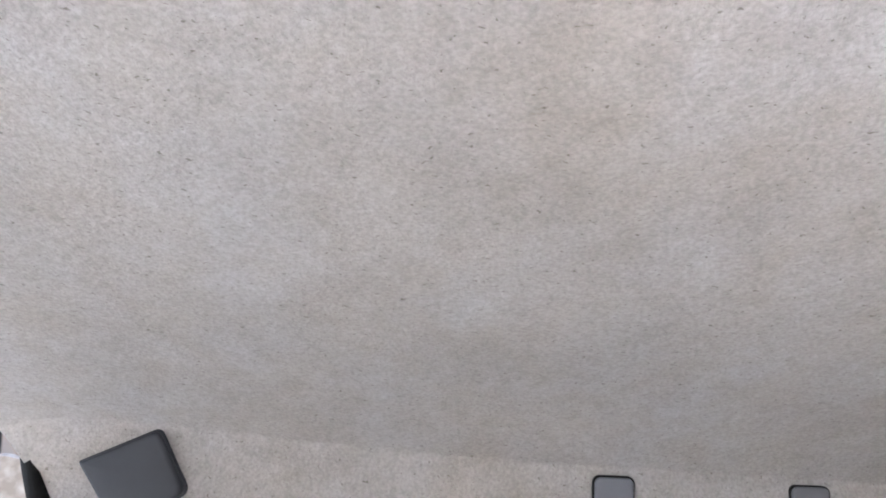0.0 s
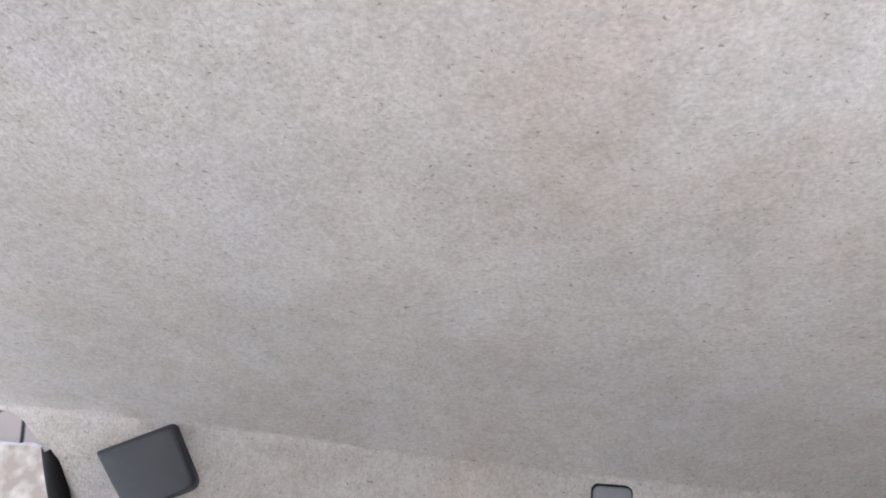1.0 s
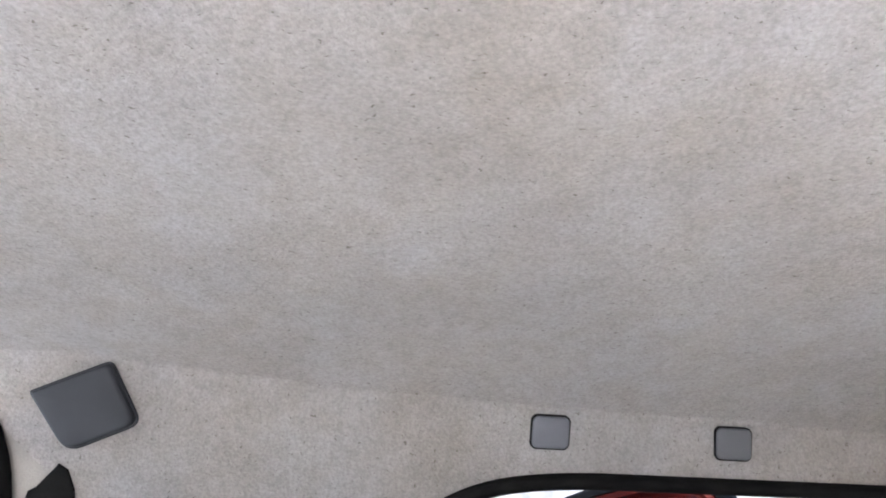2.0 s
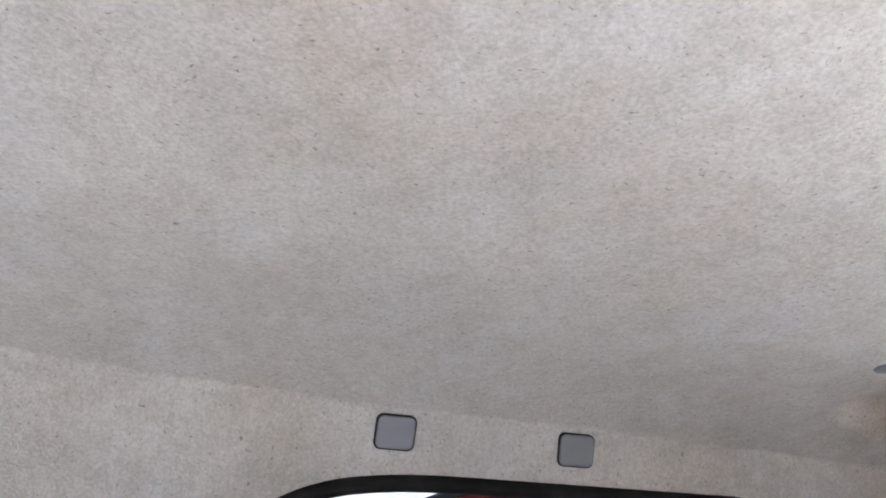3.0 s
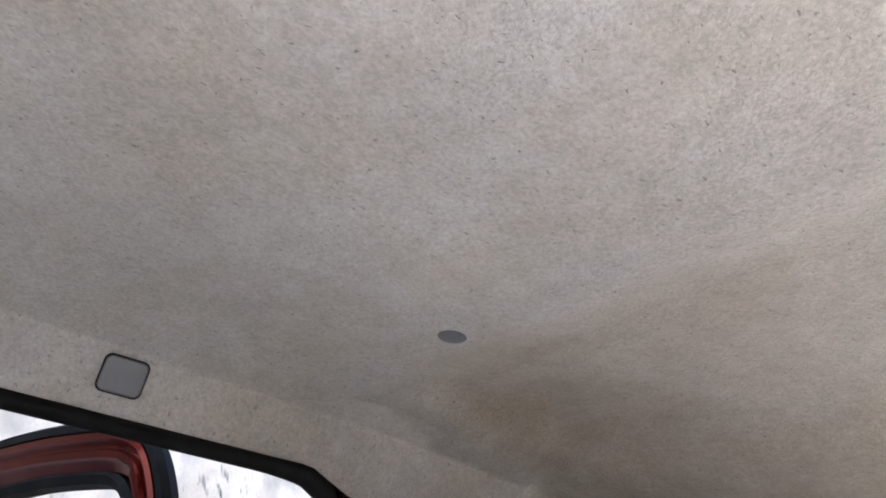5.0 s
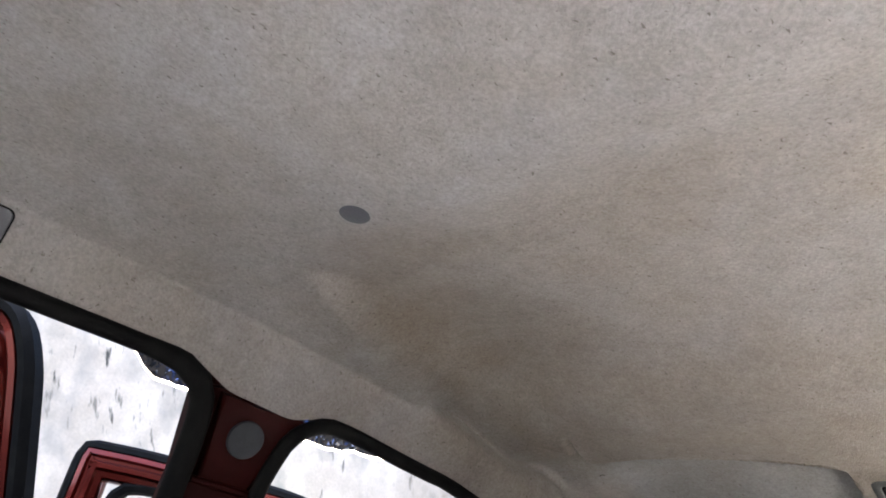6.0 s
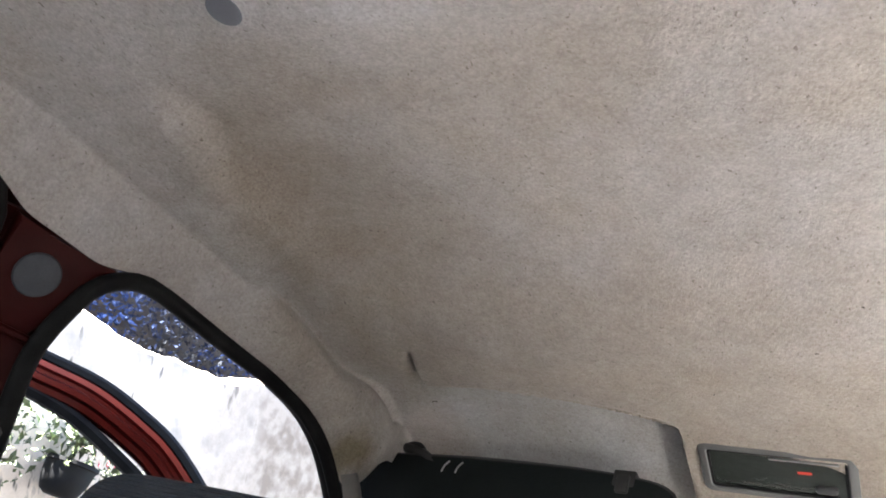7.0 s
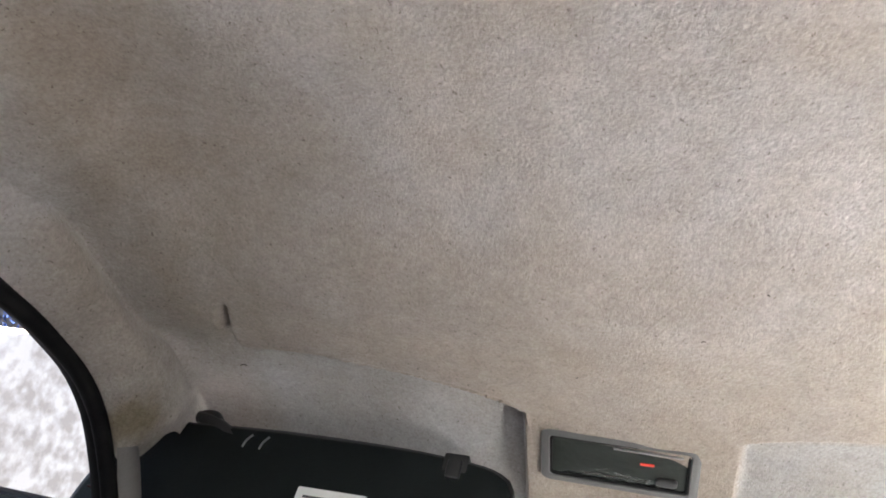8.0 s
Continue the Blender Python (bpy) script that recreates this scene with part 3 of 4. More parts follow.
def pillar(flip):
    e = empty("pillar")
    tagged(e, "bare dark red painted centre pillar with its trim removed", "car pillar", kind="structure")

    def add(name, b, m, label=""):
        return part(name, mirror(b) if flip else b, m, e, label)

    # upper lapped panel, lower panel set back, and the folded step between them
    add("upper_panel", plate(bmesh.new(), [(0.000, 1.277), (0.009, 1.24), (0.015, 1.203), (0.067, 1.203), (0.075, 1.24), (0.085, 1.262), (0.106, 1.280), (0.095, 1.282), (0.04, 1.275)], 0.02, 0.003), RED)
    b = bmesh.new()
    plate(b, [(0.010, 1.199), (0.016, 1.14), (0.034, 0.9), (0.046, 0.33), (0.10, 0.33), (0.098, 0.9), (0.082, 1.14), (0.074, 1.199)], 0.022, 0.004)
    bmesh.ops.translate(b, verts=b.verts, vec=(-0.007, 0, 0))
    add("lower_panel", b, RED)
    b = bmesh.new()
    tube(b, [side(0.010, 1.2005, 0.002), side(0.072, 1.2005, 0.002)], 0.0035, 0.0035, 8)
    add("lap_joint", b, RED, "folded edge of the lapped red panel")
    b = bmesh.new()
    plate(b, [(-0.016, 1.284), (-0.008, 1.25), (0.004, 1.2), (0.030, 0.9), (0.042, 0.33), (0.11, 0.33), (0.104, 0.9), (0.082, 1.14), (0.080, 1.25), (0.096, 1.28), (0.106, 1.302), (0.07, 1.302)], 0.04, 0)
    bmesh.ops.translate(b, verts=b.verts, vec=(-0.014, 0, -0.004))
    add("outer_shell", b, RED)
    add("bolt_cover", slab(bmesh.new(), circle(0.0185), 0, 0.0035, 0.0015, on_side(0.040, 1.246), crown=0.001), PLUG, "round dark grey plastic bolt cover")
    add("small_cover", slab(bmesh.new(), circle(0.0095), 0, 0.003, 0.001, on_side(0.046, 1.170, 0.006), crown=0.0008), PLUG, "small round dark grey plastic plug")
    return e


for flip in (False, True):
    pillar(flip)


def corner_trim(flip):
    """Front pillar: pale trim inside, red steel outside."""
    e = tagged(empty("front_pillar"), "front roof pillar with pale grey trim inside", "car pillar", kind="structure")
    line = [(0.480, 1.232), (0.490, 1.215), (0.503, 1.190), (0.525, 1.15), (0.556, 1.09), (0.625, 1.0), (0.705, 0.88)]
    b = bmesh.new()
    rows = []
    for k, (y, z) in enumerate(line):
        p = side(y, z) + Vector((0.004, 0, 0))
        q = p + Vector((-0.006 + 0.002 * k, 0.036, 0.016))
        rows.append([b.verts.new(p + (q - p) * f + Vector((0.012, -0.004, 0)) * math.sin(math.pi * f)) for f in (0, 0.2, 0.4, 0.6, 0.8, 1.0)])
    for a, c in zip(rows[:-1], rows[1:]):
        for k in range(5):
            b.faces.new((a[k], c[k], c[k + 1], a[k + 1]))
    bmesh.ops.solidify(b, geom=b.faces[:], thickness=0.003)
    part("inner_trim", mirror(b) if flip else b, TRIM_PLASTIC, e, "pale grey moulded pillar trim")
    b = bmesh.new()
    tube(b, smooth_line([side(y, z, 0.075) + Vector((-0.01, 0.085, 0.0)) for y, z in line[2:] + [(0.76, 0.6)]], 0.03), 0.022, 0.022, 10, up=(1, 0, 0))
    part("outer_shell", mirror(b) if flip else b, RED, e)


for flip in (False, True):
    corner_trim(flip)

# rear roof pillar (outer) and the weatherstrip of the open tailgate
HATCH = [(-1.08, 1.40), (-1.03, 1.388), (-1.002, 1.356), (-0.988, 1.327), (-0.974, 1.300), (-0.963, 1.275), (-0.955, 1.24), (-0.952, 1.18), (-0.955, 1.05), (-0.965, 0.8), (-0.97, 0.55)]
line = [side(y, z, 0.03 - 0.03 * min(1, k / 4)) for k, (y, z) in enumerate(HATCH)]
arc = [Vector((0.0, -1.072, 1.385)), Vector((-0.2, -1.072, 1.384)), Vector((-0.38, -1.072, 1.384))] + line
b = bmesh.new()
full = smooth_line([Vector((-p.x, p.y, p.z)) for p in reversed(arc[1:])] + arc, 0.015)
tube(b, full, 0.010, 0.009, 10, up=(0, 1, 0))
tagged(link("tailgate_seal", b, RUBBER), "black rubber weatherstrip round the rear window opening", "weatherstrip", kind="structure")
for flip in (False, True):
    b = plate(bmesh.new(), [(-0.60, 1.19), (-0.64, 1.10), (-0.70, 0.9), (-0.70, 0.33), (-0.90, 0.33), (-0.89, 0.9), (-0.88, 1.22), (-0.88, 1.255), (-0.89, 1.285), (-0.90, 1.31), (-0.90, 1.33), (-0.7, 1.30), (-0.58, 1.25)], 0.03, 0)
    bmesh.ops.translate(b, verts=b.verts, vec=(-0.014, 0, 0))
    tagged(link("rear_pillar", mirror(b) if flip else b, RED), "dark red painted rear roof pillar", "car pillar", kind="structure")

for flip in (False, True):
    b = plate(bmesh.new(), [(-0.975, 1.315), (-0.945, 1.303), (-0.92, 1.29), (-0.86, 1.25), (-0.86, 1.0), (-0.955, 1.0), (-0.953, 1.2), (-0.958, 1.26)], 0.004, 0.001)
    bmesh.ops.translate(b, verts=b.verts, vec=(-0.008, 0, 0))
    tagged(link("rear_trim", mirror(b) if flip else b, PALE_TRIM), "pale grey moulded trim below the rear edge of the roof lining", "trim", kind="structure")
    b = plate(bmesh.new(), [(-0.908, 1.273), (-0.898, 1.268), (-0.890, 1.252), (-0.887, 1.236), (-0.887, 1.15), (-0.935, 1.15), (-0.938, 1.225), (-0.932, 1.248), (-0.918, 1.255)], 0.012, 0.003)
    bmesh.ops.translate(b, verts=b.verts, vec=(0.003, 0, 0))
    tagged(link("corner_piece", mirror(b) if flip else b, RUBBER), "black rubber corner piece at the rear edge of the lining", "corner piece", kind="structure")

# unseen panel, added to cut the light coming in from behind
b = bmesh.new()
box(b, (-0.66, -1.10, 0.25), (0.66, -1.04, 0.95), 0.02)
tagged(link("rear_panel", b, BLACK_VINYL), "unseen black panel added below the rear window opening to cut rear light", "tailgate panel", kind="structure")

# floor, sills, right-hand side, dash and windscreen close the cabin
b = bmesh.new()
box(b, (-0.70, -1.15, 0.24), (0.70, 0.95, 0.30), 0.01)
tagged(link("floor", b, CARPET), "dark worn carpeted car floor", "car floor", kind="structure")
for flip in (False, True):
    b = bmesh.new()
    box(b, (-0.80, -1.15, 0.0), (-0.705, 0.95, 0.36), 0.02)
    tagged(link("sill", mirror(b) if flip else b, RED), "dark red painted door sill", "sill", kind="structure")
b = bmesh.new()
box(b, (-0.69, 0.70, 0.30), (0.69, 1.16, 0.86), 0.06, 4)
tagged(link("dashboard", b, BLACK_VINYL), "black moulded dashboard under the windscreen", "dashboard", kind="structure")
b = bmesh.new()
box(b, (-0.75, 1.165, 0.0), (0.75, 2.1, 0.84), 0.08, 3)
tagged(link("bonnet", b, RED), "dark red painted bonnet ahead of the windscreen", "car bonnet", kind="structure")
b = bmesh.new()
rows = []
for f in np.linspace(0, 1, 12):
    rows.append([b.verts.new((u * (0.46 + 0.18 * f), 0.735 + 0.42 * f + 0.05 * (1 - u * u), 1.275 - 0.41 * f)) for u in np.linspace(-1, 1, 15)])
for r0, r1 in zip(rows[:-1], rows[1:]):
    for k in range(14):
        b.faces.new((r0[k], r0[k + 1], r1[k + 1], r1[k]))
bmesh.ops.solidify(b, geom=b.faces[:], thickness=0.005)
windscreen = tagged(link("windscreen", b, PANE), "clear curved glass windscreen", "windscreen", kind="structure")
windscreen.visible_shadow = False


# ---- doors standing open ----
def door(name, hinge, angle, lean, outer, inner, foot, label):
    """A framed car door hinged at its front edge. outer and inner: the frame's outline and the window's, as (s, z), s from the hinge."""
    e = tagged(empty(name, (hinge[0], hinge[1], 0.0)), label, "car door")
    a = radians(angle)
    ds, dn = Vector((-math.sin(a), -math.cos(a), 0)), Vector((math.cos(a), -math.sin(a), 0))

    def at(s, z, n=0.0):
        return ds * s + dn * (n + lean * (z - 1.0)) + Vector((0, 0, z))

    def ribbon(line, profile, closed=False):
        """Sweeps a section of (across, depth) along a line in the door's plane."""
        b = bmesh.new()
        P = smooth_line([(s, z, 0) for s, z in line], 0.012)
        rings = []
        for k, p in enumerate(P):
            t = (P[min(k + 1, len(P) - 1)] - P[max(k - 1, 0)]).normalized()
            w = Vector((t.y, -t.x, 0))
            rings.append([b.verts.new(at(p.x + w.x * u, p.y + w.y * u, d)) for u, d in profile])
        n = len(profile)
        for r0, r1 in zip(rings[:-1], rings[1:]):
            for k in range(n):
                b.faces.new((r0[k], r0[(k + 1) % n], r1[(k + 1) % n], r1[k]))
        b.faces.new(rings[0]), b.faces.new(list(reversed(rings[-1])))
        bmesh.ops.recalc_face_normals(b, faces=b.faces)
        return b

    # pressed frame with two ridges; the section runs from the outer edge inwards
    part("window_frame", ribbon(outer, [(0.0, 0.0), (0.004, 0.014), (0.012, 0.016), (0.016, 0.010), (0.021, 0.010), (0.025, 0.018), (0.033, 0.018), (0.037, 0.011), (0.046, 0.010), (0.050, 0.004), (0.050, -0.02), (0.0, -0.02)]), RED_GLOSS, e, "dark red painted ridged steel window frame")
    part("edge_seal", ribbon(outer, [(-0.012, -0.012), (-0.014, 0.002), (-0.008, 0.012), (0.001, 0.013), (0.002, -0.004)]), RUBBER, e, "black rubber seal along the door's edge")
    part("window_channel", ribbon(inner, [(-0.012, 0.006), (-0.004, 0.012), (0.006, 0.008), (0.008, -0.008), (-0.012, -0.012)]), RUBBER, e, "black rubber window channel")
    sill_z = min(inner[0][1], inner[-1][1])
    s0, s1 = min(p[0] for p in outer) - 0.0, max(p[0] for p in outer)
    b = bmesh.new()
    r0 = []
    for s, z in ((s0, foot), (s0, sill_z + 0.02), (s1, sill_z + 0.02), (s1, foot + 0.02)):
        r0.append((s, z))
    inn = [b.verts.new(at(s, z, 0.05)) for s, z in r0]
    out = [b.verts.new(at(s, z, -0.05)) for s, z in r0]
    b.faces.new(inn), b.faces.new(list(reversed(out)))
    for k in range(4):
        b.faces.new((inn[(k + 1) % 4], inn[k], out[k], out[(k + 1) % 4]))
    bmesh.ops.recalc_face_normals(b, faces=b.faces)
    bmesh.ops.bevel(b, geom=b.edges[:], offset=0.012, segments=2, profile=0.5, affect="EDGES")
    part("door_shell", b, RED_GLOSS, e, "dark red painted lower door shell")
    return e


door("front_door", (-0.72, 0.78), 37.2, 0.0,
     [(0.01, 0.93), (0.03, 1.00), (0.10, 1.10), (0.16, 1.16), (0.215, 1.207), (0.27, 1.246), (0.32, 1.270), (0.41, 1.299), (0.50, 1.309), (0.60, 1.317), (0.69, 1.321), (0.76, 1.321), (0.792, 1.319), (0.797, 1.303), (0.798, 1.27), (0.798, 1.2), (0.80, 0.93)],
     [(0.10, 0.93), (0.12, 1.03), (0.20, 1.115), (0.25, 1.155), (0.30, 1.187), (0.37, 1.219), (0.41, 1.235), (0.45, 1.247), (0.52, 1.259), (0.62, 1.269), (0.69, 1.268), (0.715, 1.255), (0.725, 1.21), (0.735, 0.93)],
     0.30, "open dark red front car door with framed window")
door("rear_door", (-0.745, 0.0), 68.0, 0.42,
     [(0.0, 0.92), (0.0, 1.10), (0.0, 1.25), (0.004, 1.30), (0.02, 1.335), (0.055, 1.352), (0.12, 1.356), (0.25, 1.352), (0.38, 1.335), (0.47, 1.29), (0.54, 1.20), (0.60, 1.05), (0.62, 0.92)],
     [(0.058, 0.92), (0.058, 1.12), (0.058, 1.25), (0.064, 1.28), (0.085, 1.298), (0.13, 1.302), (0.25, 1.298), (0.36, 1.28), (0.43, 1.23), (0.50, 1.10), (0.55, 0.92)],
     0.30, "open dark red rear car door with framed window")


# ---- unseen closed doors on the other side, added to cut light from the right: lower shells with dark trim cards, windows wound down ----
for nm, lo in (("front_door", [(0.13, 0.34), (0.118, 0.74), (0.70, 0.74), (0.745, 0.6), (0.74, 0.34)]),
               ("rear_door", [(-0.69, 0.34), (-0.69, 0.77), (0.02, 0.77), (0.035, 0.34)])):
    e = tagged(empty(nm), "closed dark red %s car door with a black trim card" % nm.split("_")[0], "car door")
    b = plate(bmesh.new(), lo, 0.05, 0)
    bmesh.ops.translate(b, verts=b.verts, vec=(-0.02, 0, 0))
    part("door_shell", mirror(b), RED, e)
    b = plate(bmesh.new(), [(y + (0.012 if y < (lo[0][0] + lo[-1][0]) / 2 else -0.012), z - 0.01 if z > 0.45 else z + 0.01) for y, z in lo], 0.012, 0.003)
    part("trim_card", mirror(b), BLACK_VINYL, e, "black vinyl door trim card")


# ---- fittings on the lining ----
def facing(p, normal, along):
    """Pose with its z axis along normal and its x axis near along."""
    z = Vector(normal).normalized()
    x = Vector(along)
    x = (x - z * x.dot(z)).normalized()
    return Matrix.Translation(p) @ Matrix((x, z.cross(x), z)).transposed().to_4x4()


def screw_cover(place, normal, finish):
    """Rounded rectangular plug over the holes of a removed grab handle."""
    e = tagged(empty("screw_cover"), "grey plastic rounded cover plug in the pale roof lining", "cover plug", "grab handle cover plugs")
    rim = bmesh.new()
    slab(rim, rounded(0.0405, 0.0345, 0.007), -0.006, 0.0012, 0.0008)
    part("rim", rim, RUBBER, e, "dark shadow-gap rim")
    body = bmesh.new()
    slab(body, rounded(0.0375, 0.0315, 0.006), -0.004, 0.003, 0.0015, crown=0.0006)
    part("cover", body, finish, e)
    e.matrix_world = facing(place, normal, (0.02, 1, 0.02))
    return e


screw_cover((-0.4592, -0.4427, 1.3265), (0.90, -0.02, -0.43), GREY_PLASTIC)
screw_cover((-0.4552, -0.2498, 1.3282), (0.93, -0.02, -0.36), MID_PLASTIC)

e = tagged(empty("trim_cap"), "small round grey plastic cap pressed into the roof lining", "trim cap")
part("cap", slab(bmesh.new(), circle(0.0125), -0.004, 0.0022, 0.0012, crown=0.0008), MID_PLASTIC, e)
part("rim", slab(bmesh.new(), circle(0.0142), -0.004, 0.0006, 0.0004), mat("felt_edge", (0.30, 0.28, 0.26), 0.95, second=(0.36, 0.34, 0.32), scale=80), e, "pressed edge of the felt round the cap")
e.matrix_world = facing((-0.2285, -0.059, 1.3725), (0.03, 0, -1), (0, 1, 0))

e = tagged(empty("belt_cover"), "dark grey plastic four-cornered cover on the rear pillar", "cover")
# four-cornered hood, highest at its upper edge
b = bmesh.new()
quad = [(-0.013, -0.044), (0.049, -0.013), (0.015, 0.042), (-0.053, 0.008)]
CORNERS = (0.016, 0.013, 0.007, 0.003)


def round_quad(q, r, n=5):
    out = []
    for k in range(4):
        p, a, c = Vector(q[k]), Vector(q[k - 1]), Vector(q[(k + 1) % 4])
        u, v = (a - p).normalized(), (c - p).normalized()
        for j in range(n + 1):
            f = j / n
            out.append(tuple((p + u * r[k] * (1 - f) ** 2 + v * r[k] * f ** 2)))
    return out
slab(b, round_quad(quad, CORNERS), -0.004, 0.010, 0.005, crown=0.0015)
part("hood", b, DARK_PLASTIC, e)
b = bmesh.new()
slab(b, round_quad([(x * 1.05, y * 1.05) for x, y in quad], CORNERS), -0.005, 0.001, 0.0008)
part("lip", b, DARK_PLASTIC, e, "thin dark lip where the cover meets the felt")
e.matrix_world = on_side(-0.888, 1.3255, -0.002)

b = bmesh.new()
slab(b, rounded(0.055, 0.07, 0.022), 0.0, 0.022, 0.010, on_side(0.075, 1.112, -0.002), crown=0.004)
bmesh.ops.recalc_face_normals(b, faces=b.faces)
tagged(link("belt_guide", b, BLACK_PLASTIC), "black plastic seat belt guide on the bare pillar", "belt guide")


# ---- roof lamp over the windscreen ----
def ring(bm, o, i, z0, z1, edge=0.0015):
    """A frame between an outer and an inner outline of equal count."""
    n = len(o)
    loops = [[bm.verts.new((*p, z0)) for p in o], [bm.verts.new((*p, z1 - edge)) for p in o],
             [bm.verts.new((p[0] * (1 - edge / 0.03), p[1] * (1 - edge / 0.03), z1)) for p in o],
             [bm.verts.new((p[0] * 1.02, p[1] * 1.03, z1)) for p in i], [bm.verts.new((*p, z1 - edge)) for p in i], [bm.verts.new((*p, z0)) for p in i]]
    for a, b in zip(loops, loops[1:] + loops[:1]):
        for k in range(n):
            bm.faces.new((a[k], a[(k + 1) % n], b[(k + 1) % n], b[k]))
    bmesh.ops.recalc_face_normals(bm, faces=bm.faces)
    return bm


lamp = tagged(empty("dome_lamp"), "rectangular grey-framed car interior lamp with dark glossy lens, unlit", "interior lamp")
part("bezel", ring(bmesh.new(), rounded(0.145, 0.066, 0.009), rounded(0.127, 0.049, 0.004), -0.012, 0.007), PALE_PLASTIC, lamp, "grey plastic lamp frame")
part("gasket", ring(bmesh.new(), rounded(0.1285, 0.0505, 0.005), rounded(0.1225, 0.0445, 0.003), 0.002, 0.0062, 0.0006), RUBBER, lamp, "thin black gasket round the lens")
b = bmesh.new()
# shallow reflector dish with a rounded floor
rows = []
for v in np.linspace(-1, 1, 10):
    rows.append([b.verts.new((u * 0.063, v * 0.0245, -0.014 + 0.015 * max(abs(u) ** 3, abs(v) ** 3) + 0.002 * math.sin(9 * u))) for u in np.linspace(-1, 1, 22)])
for r0, r1 in zip(rows[:-1], rows[1:]):
    for k in range(21):
        b.faces.new((r0[k], r0[k + 1], r1[k + 1], r1[k]))
part("reflector", b, SILVER, lamp, "dull silver lamp reflector")
b = bmesh.new()
slab(b, rounded(0.1265, 0.0485, 0.004), 0.001, 0.0045, 0.001, crown=0.002)
lens = part("lens", b, LENS, lamp, "dark glossy plastic lamp lens")
b = bmesh.new()
tube(b, [(-0.018, 0, -0.006), (-0.008, 0, -0.005), (0.010, 0, -0.005), (0.018, 0, -0.006)], 0.0045, 0.0045, 12, up=(0, 0, 1))
part("bulb", b, glass("bulb_glass", (0.95, 0.95, 0.95)), lamp, "clear festoon bulb")
b = bmesh.new()
slab(b, rounded(0.020, 0.008, 0.0038), 0.004, 0.010, 0.002, pose(0.044, -0.012, 0))
part("switch", b, BLACK_PLASTIC, lamp, "small black rocker switch")
# stands in for the bright reflected streak on the lens
b = bmesh.new()
slab(b, rounded(0.062, 0.0022, 0.001), 0.004, 0.0072, 0.0005, pose(0.026, 0.0205, 0))
part("lens_glint", b, METAL, lamp, "bright strip standing in for the reflection along the lens")
b = bmesh.new()
slab(b, rounded(0.013, 0.0028, 0.0012), 0.004, 0.0068, 0.0005, pose(0.026, 0.006, 0))
part("red_mark", b, RED_LENS, lamp, "small red plastic mark on the lens")
for k in (-1, 1):
    b = bmesh.new()
    box(b, (k * 0.052 - 0.004, -0.018, -0.008), (k * 0.052 + 0.004, 0.018, 0.000), 0.001)
    part("contact", b, BLACK_PLASTIC, lamp, "dark lamp contact")
lamp.matrix_world = facing((-0.008, 0.583, 1.330), (0, -0.46, -0.89), (1, 0.0, 0)) @ Matrix.Scale(1.035, 4)


# ---- sun visors ----
v = tagged(empty("sun_visor"), "black vinyl sun visor folded down with a white sticker", "sun visor", "sun visors")
b = bmesh.new()
# rounded panel; x to the right, y down, z towards the driver
out = [(-0.218, 0.004), (-0.20, -0.006), (-0.16, -0.006), (-0.05, -0.011), (0.08, -0.010), (0.16, -0.004), (0.195, 0.004), (0.21, 0.02), (0.213, 0.06), (0.205, 0.12), (0.18, 0.15), (0.05, 0.158), (-0.10, 0.156), (-0.22, 0.148), (-0.252, 0.12), (-0.250, 0.07), (-0.233, 0.025)]
outline = [(p.x, -p.y) for p in smooth_line([(a, c, 0) for a, c in out] + [(out[0][0], out[0][1], 0)], 0.008)[:-1]]
slab(b, list(reversed(outline)), -0.009, 0.009, 0.007)
bmesh.ops.recalc_face_normals(b, faces=b.faces)
panel = part("panel", b, BLACK_VINYL, v)
b = bmesh.new()
tube(b, smooth_line([(x, -y - 0.001, 0.006) for x, y in out + out[:1]], 0.01), 0.0022, 0.0022, 6)
part("piping", b, BLACK_PLASTIC, v, "black stitched edge piping")
b = bmesh.new()
slab(b, rounded(0.075, 0.05, 0.002), 0.0090, 0.0096, 0.0, pose(0.030, -0.075, 0))
part("sticker", b, PAPER, v, "white rectangular warning sticker")
b = bmesh.new()
for k in range(5):
    slab(b, rounded(0.055 - 0.006 * (k % 2), 0.0025, 0.0005), 0.0097, 0.0101, 0.0, pose(0.028, -0.060 - 0.007 * k, 0))
part("print", b, mat("print_black", (0.05, 0.05, 0.05), 0.7), v, "grey bars of fine print")
b = bmesh.new()
tube(b, smooth_line([(-0.160, 0.017, 0.004), (-0.143, 0.014, 0.005), (-0.124, 0.007, 0.004), (-0.106, -0.002, 0.002), (-0.08, -0.008, 0)], 0.006), 0.007, 0.007, 10)
slab(b, [(x * 1.7, y) for x, y in circle(0.0095)], 0.0, 0.010, 0.004, pose(-0.146, 0.0165, 0.0))
part("pivot_arm", b, BLACK_PLASTIC, v, "black plastic visor pivot arm")
b = bmesh.new()
for k in (0, 1):
    tube(b, smooth_line([(-0.082 + 0.02 * k, 0.000, 0.010), (-0.086 + 0.02 * k, -0.008, 0.0115), (-0.088 + 0.02 * k, -0.016, 0.0105)], 0.004), 0.0011, 0.0011, 6)
part("wire", b, METAL, v, "bright wire ends at the pivot")
b = bmesh.new()
box(b, (0.134, -0.010, -0.006), (0.161, 0.012, 0.010), 0.003)
box(b, (0.140, -0.018, 0.006), (0.155, 0.004, 0.014), 0.002)
part("clip", b, BLACK_PLASTIC, v, "black plastic visor catch")
v.matrix_world = facing((-0.316, 0.600, 1.297), (0.0, -0.97, 0.22), (1, 0, 0.03))

